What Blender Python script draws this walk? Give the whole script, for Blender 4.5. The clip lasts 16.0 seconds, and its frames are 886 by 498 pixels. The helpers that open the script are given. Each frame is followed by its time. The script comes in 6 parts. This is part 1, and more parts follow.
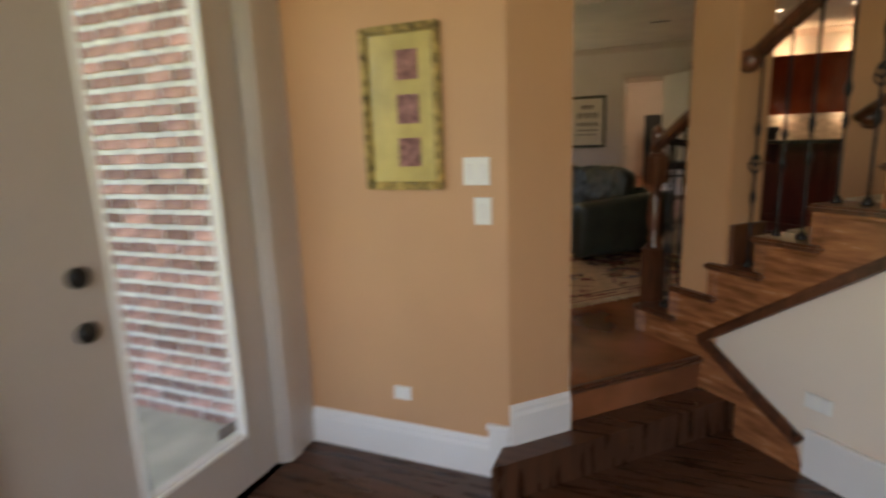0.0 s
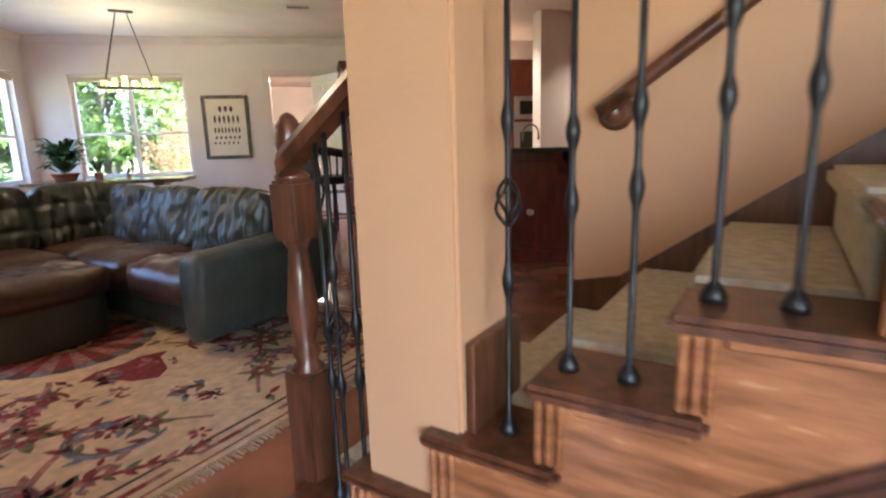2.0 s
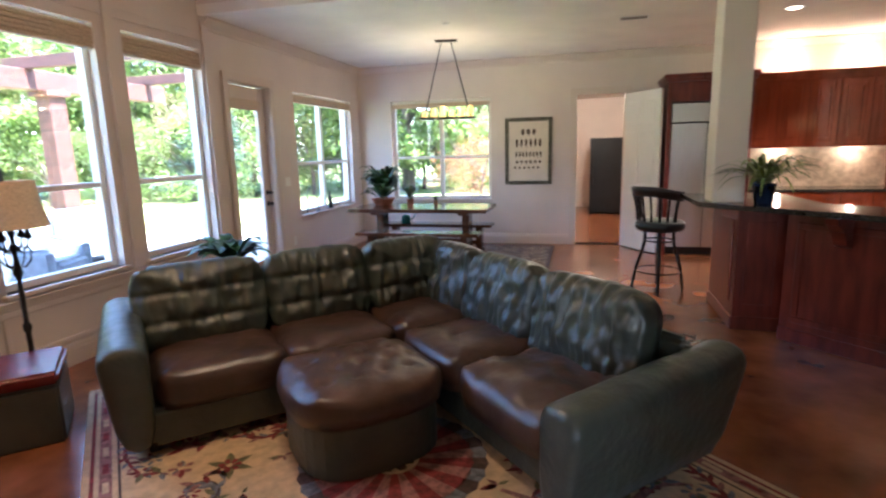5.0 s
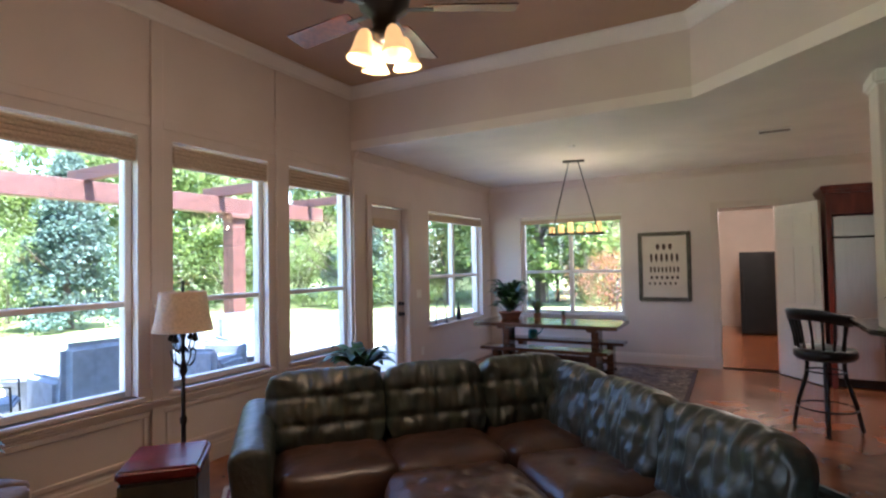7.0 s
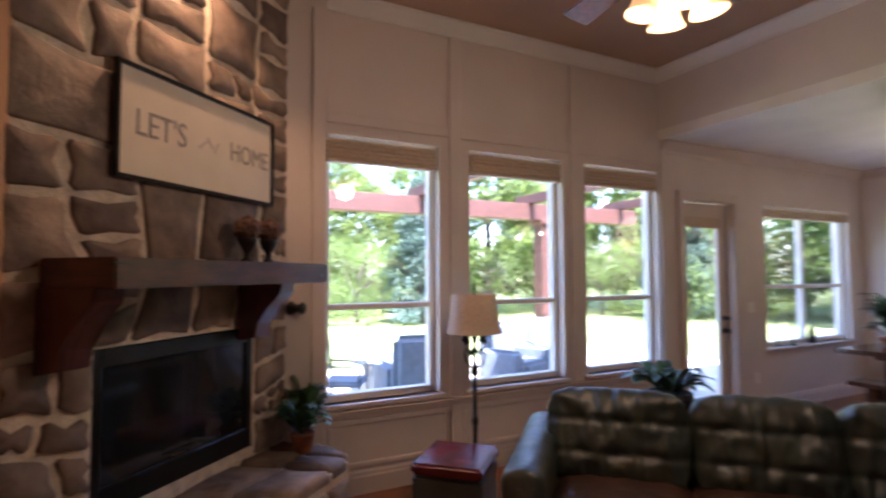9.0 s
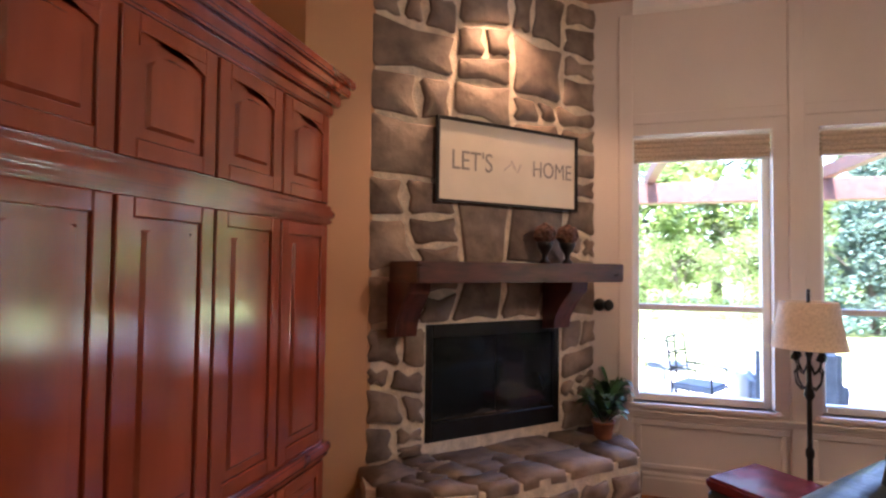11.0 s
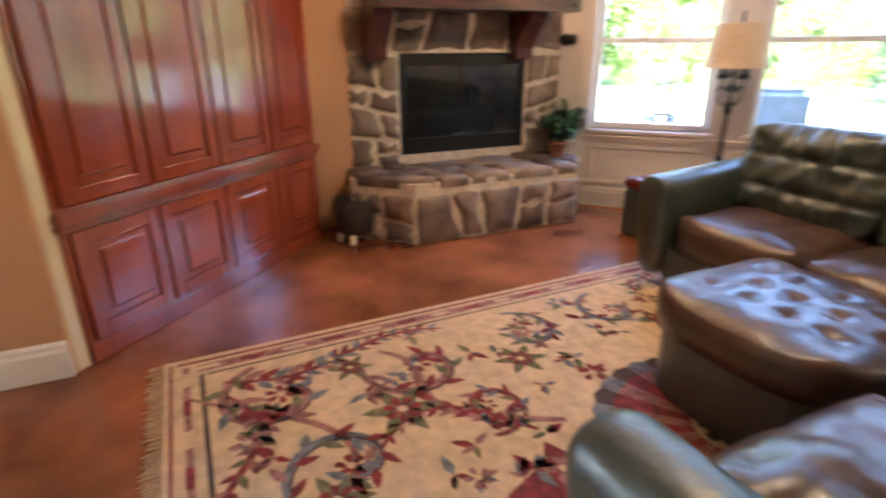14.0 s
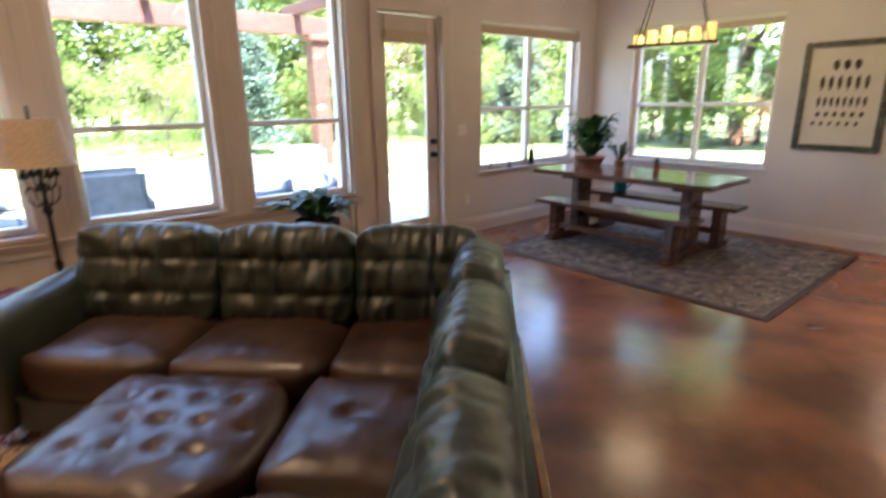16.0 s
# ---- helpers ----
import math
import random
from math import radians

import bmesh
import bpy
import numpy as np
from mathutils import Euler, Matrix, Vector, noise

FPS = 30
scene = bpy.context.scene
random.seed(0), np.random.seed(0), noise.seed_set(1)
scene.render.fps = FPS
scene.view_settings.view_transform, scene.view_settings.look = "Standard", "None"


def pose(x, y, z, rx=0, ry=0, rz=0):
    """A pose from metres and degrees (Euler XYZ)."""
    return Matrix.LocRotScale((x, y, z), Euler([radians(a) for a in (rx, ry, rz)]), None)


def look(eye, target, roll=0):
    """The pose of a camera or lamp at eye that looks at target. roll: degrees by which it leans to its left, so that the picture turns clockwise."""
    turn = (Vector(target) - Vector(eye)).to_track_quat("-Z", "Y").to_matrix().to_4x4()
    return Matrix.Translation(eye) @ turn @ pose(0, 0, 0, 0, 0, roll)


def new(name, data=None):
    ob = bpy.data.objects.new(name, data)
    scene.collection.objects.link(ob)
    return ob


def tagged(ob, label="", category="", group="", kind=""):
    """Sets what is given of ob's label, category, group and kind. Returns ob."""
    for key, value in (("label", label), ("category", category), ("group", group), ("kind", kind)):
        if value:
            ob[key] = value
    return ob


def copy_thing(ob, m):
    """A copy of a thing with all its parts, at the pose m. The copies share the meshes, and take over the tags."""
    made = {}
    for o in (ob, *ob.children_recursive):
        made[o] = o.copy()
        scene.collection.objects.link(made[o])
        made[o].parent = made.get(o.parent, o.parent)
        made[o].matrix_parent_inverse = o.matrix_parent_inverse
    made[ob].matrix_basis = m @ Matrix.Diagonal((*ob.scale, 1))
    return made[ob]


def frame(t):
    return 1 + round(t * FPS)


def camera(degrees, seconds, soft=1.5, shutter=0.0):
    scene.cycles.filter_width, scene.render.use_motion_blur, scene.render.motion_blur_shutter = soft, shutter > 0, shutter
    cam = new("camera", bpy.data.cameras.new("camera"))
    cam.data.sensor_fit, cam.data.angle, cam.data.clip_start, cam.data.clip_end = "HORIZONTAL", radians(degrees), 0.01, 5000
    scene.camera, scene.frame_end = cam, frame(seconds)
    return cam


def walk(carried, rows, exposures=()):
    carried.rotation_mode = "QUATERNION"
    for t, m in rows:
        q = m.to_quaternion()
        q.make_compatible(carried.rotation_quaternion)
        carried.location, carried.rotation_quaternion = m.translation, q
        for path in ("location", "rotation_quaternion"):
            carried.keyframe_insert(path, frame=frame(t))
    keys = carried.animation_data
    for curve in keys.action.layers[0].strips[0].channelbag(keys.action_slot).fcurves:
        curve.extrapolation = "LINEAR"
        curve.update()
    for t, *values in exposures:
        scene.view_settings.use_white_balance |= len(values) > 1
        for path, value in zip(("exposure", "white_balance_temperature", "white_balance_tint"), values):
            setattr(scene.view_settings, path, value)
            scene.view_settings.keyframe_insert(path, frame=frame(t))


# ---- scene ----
cam = camera(79.7, 16.0, soft=2.2, shutter=0.5)
PATH = [
    (0, (0.243, 0.499, 1.16), (-0.508, 2.311, 0.772), -2.0),
    (0.5, (0.206, 1.018, 1.144), (-0.049, 2.962, 0.748), -2.0),
    (1, (0.229, 1.479, 1.154), (0.351, 3.434, 0.752), -2.1),
    (1.5, (0.262, 1.979, 1.145), (0.601, 3.909, 0.746), -1.8),
    (2, (0.299, 2.407, 1.136), (0.717, 4.323, 0.745), -1.7),
    (2.5, (0.154, 2.784, 1.133), (0.571, 4.701, 0.744), -1.5),
    (3, (0.006, 3.135, 1.182), (0.327, 5.071, 0.795), -1.7),
    (3.5, (-0.136, 3.321, 1.28), (-0.044, 5.284, 0.904), -1.5),
    (4, (-0.352, 3.37, 1.363), (-0.506, 5.328, 0.985), -1.3),
    (4.5, (-0.353, 3.519, 1.458), (-0.7, 5.452, 1.08), -1.6),
    (5, (-0.368, 3.526, 1.558), (-0.878, 5.425, 1.192), -1.5),
    (7.5, (-0.232, 3.522, 1.603), (-1.238, 5.247, 1.714), -1.0),
    (8, (-0.466, 3.623, 1.579), (-1.531, 5.312, 1.693), -1.1),
    (8.5, (-0.505, 3.733, 1.574), (-1.922, 5.14, 1.689), -0.7),
    (9, (-0.381, 3.959, 1.586), (-2.157, 4.873, 1.683), -0.3),
    (9.5, (-0.441, 4.139, 1.587), (-2.365, 4.677, 1.689), -0.2),
    (10, (-0.328, 4.291, 1.681), (-2.324, 4.371, 1.773), 0.1),
    (12.5, (0.379, 5.23, 1.363), (-1.345, 4.223, 1.225), 0.5),
    (13, (0.446, 5.267, 1.277), (-1.247, 4.309, 0.795), 0.4),
    (13.5, (0.511, 5.313, 1.281), (-1.141, 4.418, 0.581), 0.2),
    (14, (0.542, 5.436, 1.295), (-1.21, 4.764, 0.586), -0.2),
    (14.5, (0.587, 5.574, 1.302), (-1.292, 5.531, 0.601), -0.7),
    (15, (0.587, 5.627, 1.325), (-1.207, 6.197, 0.63), -1.2),
    (15.5, (0.579, 5.683, 1.377), (-1.043, 6.639, 0.686), -1.9),
    (16, (0.38, 5.722, 1.518), (-1.095, 6.957, 0.981), -0.76),
]
EXPOSURES = [(0, 2.55, 7000, 11), (0.6, 3.0, 6300, 10), (1.2, 3.65, 5800, 11), (1.5, 4.0, 5600, 11), (2, 4.45, 5400, 12), (3, 4.9, 5600, 12), (3.6, 5.0, 5500, 12), (4.3, 4.5, 5350, 12), (5, 4.2, 5300, 12), (7.5, 3.45, 5300, 17), (8.5, 3.4, 5400, 20),
             (10, 3.65, 5600, 30), (12.3, 4.8, 5250, 11), (13.5, 5.0, 5550, 10), (14.6, 5.0, 5700, 10), (15.3, 4.6, 5900, 11), (16, 4.05, 6000, 12)]
walk(cam, [(t, look(eye, target, roll)) for t, eye, target, roll in PATH], EXPOSURES)

# ---- world, sun, large lights ----
world = bpy.data.worlds.new("world")
scene.world = world
world.use_nodes = True
wn = world.node_tree
sky = wn.nodes.new("ShaderNodeTexSky")
sky.sky_type, sky.sun_disc, sky.sun_elevation, sky.sun_rotation = 'NISHITA', False, radians(58), radians(100)
wn.links.new(sky.outputs[0], wn.nodes["Background"].inputs[0])
wn.nodes["Background"].inputs[1].default_value = 0.15
sun_data = bpy.data.lights.new("sun", 'SUN')
sun_data.energy, sun_data.angle, sun_data.color = 5.0, radians(0.5), (1, 0.95, 0.86)
sun = new("sun", sun_data)
sun.matrix_world = look((6, -1, 12), (0, 0, 0))


def lamp(name, kind, at, energy, colour, size=0.1, target=None, spread=None):
    d = bpy.data.lights.new(name, kind)
    d.energy, d.color = energy, colour
    if kind == 'AREA':
        d.shape, d.size = 'DISK', size
    else:
        d.shadow_soft_size = size
    if kind == 'SPOT':
        d.spot_size, d.spot_blend = radians(spread or 110), 0.6
    ob = new(name, d)
    ob.matrix_world = look(at, target or (at[0], at[1] + 0.001, at[2] - 1))
    return ob


WARM = (1.0, 0.72, 0.42)
# added fill standing in for daylight, set in an invented, unseen foyer opening
day_data = bpy.data.lights.new("added_foyer_light", 'AREA')
day_data.shape, day_data.size, day_data.size_y, day_data.energy, day_data.color = 'RECTANGLE', 2.5, 2.2, 6.0, (1.0, 0.88, 0.74)
day = new("added_foyer_light", day_data)
day.matrix_world = look((0.15, -1.66, 1.45), (0.15, 2.0, 1.2))

# ---- materials ----


def material(name, colour, rough=0.6, metal=0.0, vary=0.12, scale=6.0, bump=0.1, bump_scale=60.0, spec=0.5, coat=0.0,
             dark=None, stretch=None, detail=6.0, per_object=0.0, emit=None, strength=0.0):
    m = bpy.data.materials.new(name)
    m.use_nodes = True
    t = m.node_tree
    b = t.nodes["Principled BSDF"]
    tc = t.nodes.new("ShaderNodeTexCoord")
    mp = t.nodes.new("ShaderNodeMapping")
    if stretch:
        mp.inputs["Scale"].default_value = stretch
    t.links.new(tc.outputs["Object"], mp.inputs[0])
    n1 = t.nodes.new("ShaderNodeTexNoise")
    n1.inputs["Scale"].default_value, n1.inputs["Detail"].default_value = scale, detail
    t.links.new(mp.outputs[0], n1.inputs[0])
    ramp = t.nodes.new("ShaderNodeValToRGB")
    d = dark or tuple(c * (1 - 2.2 * vary) for c in colour)
    li = tuple(min(1, c * (1 + vary)) for c in colour)
    ramp.color_ramp.elements[0].position, ramp.color_ramp.elements[0].color = 0.32, (*d, 1)
    ramp.color_ramp.elements[1].position, ramp.color_ramp.elements[1].color = 0.68, (*li, 1)
    t.links.new(n1.outputs[0], ramp.inputs[0])
    out = ramp.outputs[0]
    if per_object:
        oi = t.nodes.new("ShaderNodeObjectInfo")
        hs = t.nodes.new("ShaderNodeHueSaturation")
        mr = t.nodes.new("ShaderNodeMapRange")
        mr.inputs[3].default_value, mr.inputs[4].default_value = 1 - per_object, 1 + per_object
        t.links.new(oi.outputs["Random"], mr.inputs[0])
        t.links.new(mr.outputs[0], hs.inputs["Value"])
        t.links.new(out, hs.inputs["Color"])
        out = hs.outputs[0]
    t.links.new(out, b.inputs["Base Color"])
    n2 = t.nodes.new("ShaderNodeTexNoise")
    n2.inputs["Scale"].default_value, n2.inputs["Detail"].default_value = bump_scale, 4
    t.links.new(mp.outputs[0], n2.inputs[0])
    if bump:
        bp = t.nodes.new("ShaderNodeBump")
        bp.inputs["Strength"].default_value, bp.inputs["Distance"].default_value = bump, 0.01
        t.links.new(n2.outputs[0], bp.inputs["Height"])
        t.links.new(bp.outputs[0], b.inputs["Normal"])
    rr = t.nodes.new("ShaderNodeMapRange")
    rr.inputs[3].default_value, rr.inputs[4].default_value = max(0.02, rough * 0.8), min(1, rough * 1.2)
    t.links.new(n1.outputs[0], rr.inputs[0])
    t.links.new(rr.outputs[0], b.inputs["Roughness"])
    b.inputs["Metallic"].default_value = metal
    b.inputs["Specular IOR Level"].default_value = spec
    b.inputs["Coat Weight"].default_value = coat
    b.inputs["Coat Roughness"].default_value = 0.12
    if emit:
        b.inputs["Emission Color"].default_value = (*emit, 1)
        b.inputs["Emission Strength"].default_value = strength
    return m


TAN = material("tan_wall_paint", (0.57, 0.32, 0.165), 0.55, vary=0.03, scale=1.5, bump=0.12, bump_scale=90)
CREAM = material("cream_wall_paint", (0.69, 0.61, 0.56), 0.6, vary=0.03, scale=1.5, bump=0.1, bump_scale=90)
WHITE = material("white_trim_paint", (0.80, 0.77, 0.73), 0.4, vary=0.02, scale=2, bump=0.03)
TRIMTAN = material("beige_trim_paint", (0.66, 0.57, 0.51), 0.4, vary=0.03, scale=2, bump=0.03)
STAIRWALL = material("pale_stair_wall_paint", (0.80, 0.68, 0.56), 0.6, vary=0.02, scale=1.5, bump=0.1, bump_scale=90)
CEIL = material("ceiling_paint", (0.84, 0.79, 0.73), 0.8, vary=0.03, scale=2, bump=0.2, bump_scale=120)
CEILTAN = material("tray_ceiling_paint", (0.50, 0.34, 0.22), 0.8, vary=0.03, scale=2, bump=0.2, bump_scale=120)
CONCRETE = material("stained_concrete", (0.27, 0.096, 0.039), 0.2, vary=0.3, scale=2.2, bump=0.02, bump_scale=25, dark=(0.135, 0.044, 0.018), coat=0.15, detail=9)
FOYERFLOOR = material("dark_hardwood", (0.085, 0.035, 0.018), 0.28, vary=0.3, scale=3, bump=0.05, bump_scale=30, stretch=(1, 9, 1))
OAK = material("stained_oak", (0.33, 0.13, 0.052), 0.26, vary=0.3, scale=5, dark=(0.19, 0.07, 0.027), bump=0.04, bump_scale=40, stretch=(1.2, 1.2, 7), coat=0.3, detail=8)
OAKDARK = material("dark_stained_oak", (0.12, 0.042, 0.019), 0.3, vary=0.3, scale=5, bump=0.06, bump_scale=40, stretch=(6, 6, 1), coat=0.3)
CARPET = material("beige_carpet", (0.60, 0.50, 0.36), 0.95, vary=0.1, scale=30, bump=0.8, bump_scale=300)
IRON = material("black_iron", (0.035, 0.032, 0.03), 0.42, metal=0.7, vary=0.2, scale=30, bump=0.1)
CHERRY = material("cherry_cabinet_wood", (0.28, 0.055, 0.022), 0.14, vary=0.12, scale=2, bump=0.012, bump_scale=20, stretch=(3, 3, 0.6), coat=1.0, spec=0.9, dark=(0.21, 0.038, 0.016))
CHERRYDARK = material("dark_cherry_panel", (0.15, 0.026, 0.016), 0.3, vary=0.22, scale=3, bump=0.03, bump_scale=30, stretch=(5, 5, 0.8), coat=0.3)
STONE = material("fieldstone", (0.25, 0.19, 0.15), 0.7, vary=0.28, scale=7, bump=0.8, bump_scale=22, per_object=0.3, dark=(0.14, 0.10, 0.08))
MORTAR = material("pale_mortar", (0.76, 0.65, 0.52), 0.9, vary=0.12, scale=14, bump=0.9, bump_scale=50)
MANTEL = material("mantel_mahogany", (0.10, 0.026, 0.02), 0.3, vary=0.25, scale=3, bump=0.05, stretch=(2, 2, 8), coat=0.3)
BLACK = material("black_metal", (0.015, 0.015, 0.016), 0.3, metal=0.3, vary=0.2, bump=0.05)
DARKGLASS = material("dark_fire_glass", (0.012, 0.014, 0.016), 0.06, vary=0.1, bump=0.0, coat=0.5)
LEATHER = material("dark_green_leather", (0.042, 0.055, 0.046), 0.38, vary=0.3, scale=5, bump=0.8, bump_scale=17, spec=0.8, dark=(0.027, 0.037, 0.031))
SEATLEATHER = material("brown_worn_leather", (0.066, 0.035, 0.025), 0.33, vary=0.35, scale=6, bump=0.45, bump_scale=17, spec=0.7, dark=(0.04, 0.022, 0.016))
REDLEATHER = material("oxblood_leather", (0.16, 0.018, 0.018), 0.25, vary=0.2, scale=6, bump=0.2, bump_scale=60)
RUGCREAM = material("cream_wool", (0.66, 0.49, 0.30), 0.95, vary=0.1, scale=18, bump=0.6, bump_scale=260)
RUGRED = material("burgundy_wool", (0.25, 0.035, 0.04), 0.95, vary=0.25, scale=30, bump=0.6, bump_scale=260)
RUGMAUVE = material("mauve_wool", (0.36, 0.17, 0.15), 0.95, vary=0.25, scale=30, bump=0.6, bump_scale=260)
RUGBLUE = material("slate_blue_wool", (0.20, 0.21, 0.24), 0.95, vary=0.25, scale=30, bump=0.6, bump_scale=260)
RUGGREEN = material("olive_wool", (0.19, 0.18, 0.09), 0.95, vary=0.25, scale=30, bump=0.6, bump_scale=260)
RUGDARK = material("charcoal_wool", (0.09, 0.055, 0.05), 0.95, vary=0.25, scale=30, bump=0.6, bump_scale=260)
RUG2 = material("grey_brown_wool", (0.17, 0.125, 0.09), 0.95, vary=0.5, scale=9, bump=0.6, bump_scale=200, dark=(0.05, 0.035, 0.03), detail=10)
WALNUT = material("walnut_table", (0.13, 0.055, 0.03), 0.2, vary=0.25, scale=3, bump=0.03, stretch=(1, 7, 7), coat=0.4)
STEEL = material("stainless_steel", (0.62, 0.61, 0.59), 0.38, metal=1.0, vary=0.03, scale=3, bump=0.01, stretch=(20, 20, 1))
GRANITE = material("dark_granite", (0.06, 0.05, 0.045), 0.15, vary=0.5, scale=90, bump=0.0)
SHADE = material("linen_shade", (0.62, 0.50, 0.38), 0.9, vary=0.08, scale=60, bump=0.3, bump_scale=300)
GOLD = material("antique_gold", (0.36, 0.24, 0.075), 0.4, metal=0.6, vary=0.35, scale=25, bump=0.4, bump_scale=70)
PEWTER = material("grey_green_frame", (0.11, 0.105, 0.075), 0.45, metal=0.2, vary=0.3, scale=20, bump=0.3)
PAPER = material("print_paper", (0.70, 0.62, 0.52), 0.7, vary=0.03, scale=4, bump=0.02)
INK = material("brown_ink", (0.10, 0.06, 0.045), 0.8, vary=0.3, scale=40, bump=0.0)
GREYINK = material("grey_ink", (0.30, 0.27, 0.26), 0.8, vary=0.1, scale=40, bump=0.0)
LEAF = material("houseplant_leaf", (0.05, 0.13, 0.035), 0.4, vary=0.4, scale=8, bump=0.1)
LEAFLIGHT = material("spider_plant_leaf", (0.17, 0.23, 0.05), 0.45, vary=0.4, scale=8, bump=0.1)
TERRA = material("terracotta", (0.42, 0.15, 0.07), 0.8, vary=0.15, scale=12, bump=0.3)
NAVY = material("navy_glaze", (0.015, 0.025, 0.06), 0.15, vary=0.2, bump=0.02)
TEAL = material("teal_glaze", (0.02, 0.20, 0.19), 0.2, vary=0.2, bump=0.02)
BRICK = material("red_brick", (0.42, 0.22, 0.18), 0.85, vary=0.3, scale=9, bump=0.7, bump_scale=60, per_object=0.45, dark=(0.22, 0.11, 0.10))
BRICKMORTAR = material("white_mortar", (0.72, 0.68, 0.62), 0.9, vary=0.12, scale=20, bump=0.8, bump_scale=70)
PAVING = material("pale_concrete", (0.52, 0.47, 0.38), 0.85, vary=0.12, scale=4, bump=0.4)
GRASS = material("sunlit_lawn", (0.20, 0.24, 0.08), 0.95, vary=0.25, scale=0.6, bump=0.8, bump_scale=40)
FOLIAGE = material("tree_foliage", (0.12, 0.18, 0.05), 0.6, vary=0.35, scale=0.5, bump=0.0, per_object=0.2)
BLUEFOLIAGE = material("blue_spruce_foliage", (0.10, 0.16, 0.13), 0.7, vary=0.3, scale=0.7, bump=0.0)
REDFOLIAGE = material("red_maple_foliage", (0.26, 0.11, 0.06), 0.7, vary=0.4, scale=1.5, bump=0.0)
BARK = material("bark", (0.07, 0.05, 0.038), 0.9, vary=0.3, scale=6, bump=0.9, stretch=(4, 4, 0.7))
# cedar colour darkened to carry the shade of a roof deck left out
CEDARSHADED = material("shaded_cedar_beam", (0.10, 0.04, 0.028), 0.6, vary=0.25, scale=3, bump=0.2, stretch=(1, 8, 8))
BLUEGREY = material("grey_blue_cushion", (0.16, 0.19, 0.23), 0.85, vary=0.12, scale=9, bump=0.3, bump_scale=150)
WICKER = material("dark_wicker", (0.05, 0.04, 0.035), 0.7, vary=0.3, scale=60, bump=0.8, bump_scale=120)
DOORGREY = material("grey_taupe_door_paint", (0.56, 0.49, 0.43), 0.4, vary=0.03, scale=2, bump=0.03)
PLASTIC = material("white_plastic", (0.82, 0.80, 0.74), 0.35, vary=0.01, bump=0.0)
BULB = material("lit_glass_shade", (0.8, 0.55, 0.28), 0.4, vary=0.02, bump=0.0, emit=(1, 0.50, 0.17), strength=0.10)
CANDLE = material("lit_wax_candle", (0.9, 0.7, 0.35), 0.5, vary=0.05, bump=0.0, emit=(1, 0.50, 0.12), strength=0.11)
CANLIGHT = material("lit_downlight_lens", (1, 0.9, 0.75), 0.4, vary=0.01, bump=0.0, emit=(1, 0.82, 0.58), strength=0.8)
BLACKFRIDGE = material("black_appliance", (0.012, 0.012, 0.013), 0.35, spec=0.25, vary=0.1, bump=0.02)
CHROME = material("brushed_nickel", (0.5, 0.48, 0.44), 0.25, metal=1.0, vary=0.05, bump=0.0)
TILE = material("tumbled_backsplash", (0.52, 0.40, 0.28), 0.5, vary=0.15, scale=12, bump=0.3)

GLASS = bpy.data.materials.new("window_glass")
GLASS.use_nodes = True
_t = GLASS.node_tree
_t.nodes.remove(_t.nodes["Principled BSDF"])
_tr, _gl, _mx = (_t.nodes.new(n) for n in ("ShaderNodeBsdfTransparent", "ShaderNodeBsdfGlossy", "ShaderNodeMixShader"))
_gl.inputs["Roughness"].default_value = 0.02
_mx.inputs[0].default_value = 0.05
_t.links.new(_tr.outputs[0], _mx.inputs[1])
_t.links.new(_gl.outputs[0], _mx.inputs[2])
_t.links.new(_mx.outputs[0], _t.nodes["Material Output"].inputs[0])

# leaves let light through
for _m, _c in ((FOLIAGE, (0.24, 0.32, 0.08, 1)), (REDFOLIAGE, (0.32, 0.14, 0.06, 1)), (BLUEFOLIAGE, (0.12, 0.17, 0.12, 1))):
    _t = _m.node_tree
    _a, _b = _t.nodes.new("ShaderNodeBsdfTranslucent"), _t.nodes.new("ShaderNodeMixShader")
    _a.inputs[0].default_value = _c
    _b.inputs[0].default_value = 0.45
    _t.links.new(_t.nodes["Principled BSDF"].outputs[0], _b.inputs[1])
    _t.links.new(_a.outputs[0], _b.inputs[2])
    _t.links.new(_b.outputs[0], _t.nodes["Material Output"].inputs[0])

# ---- mesh helpers ----


def mesh_of(name, bm, mat, smooth=False):
    me = bpy.data.meshes.new(name)
    bmesh.ops.recalc_face_normals(bm, faces=bm.faces)
    bm.to_mesh(me)
    bm.free()
    for m in (mat if isinstance(mat, (list, tuple)) else [mat]):
        me.materials.append(m)
    if smooth:
        for p in me.polygons:
            p.use_smooth = True
    return me


def put(name, bm, mat, parent=None, m=None, smooth=False):
    ob = new(name, mesh_of(name, bm, mat, smooth))
    if parent is not None:
        ob.parent = parent
    if m is not None:
        ob.matrix_basis = m
    return ob


def add_box(bm, x0, x1, y0, y1, z0, z1, bevel=0.0, seg=1, m=None):
    r = bmesh.ops.create_cube(bm, size=1)
    vs = r["verts"]
    for v in vs:
        v.co = Vector(((x0 + x1) / 2 + v.co.x * (x1 - x0), (y0 + y1) / 2 + v.co.y * (y1 - y0), (z0 + z1) / 2 + v.co.z * (z1 - z0)))
    if m is not None:
        bmesh.ops.transform(bm, matrix=m, verts=vs)
    if bevel:
        es = list({e for v in vs for e in v.link_edges})
        bmesh.ops.bevel(bm, geom=es, offset=bevel, segments=seg, affect='EDGES', clamp_overlap=True)


def boxes(name, lst, mat, parent=None, m=None, bevel=0.0, seg=1, smooth=False):
    bm = bmesh.new()
    for b in lst:
        add_box(bm, *b, bevel=bevel, seg=seg)
    return put(name, bm, mat, parent, m, smooth)


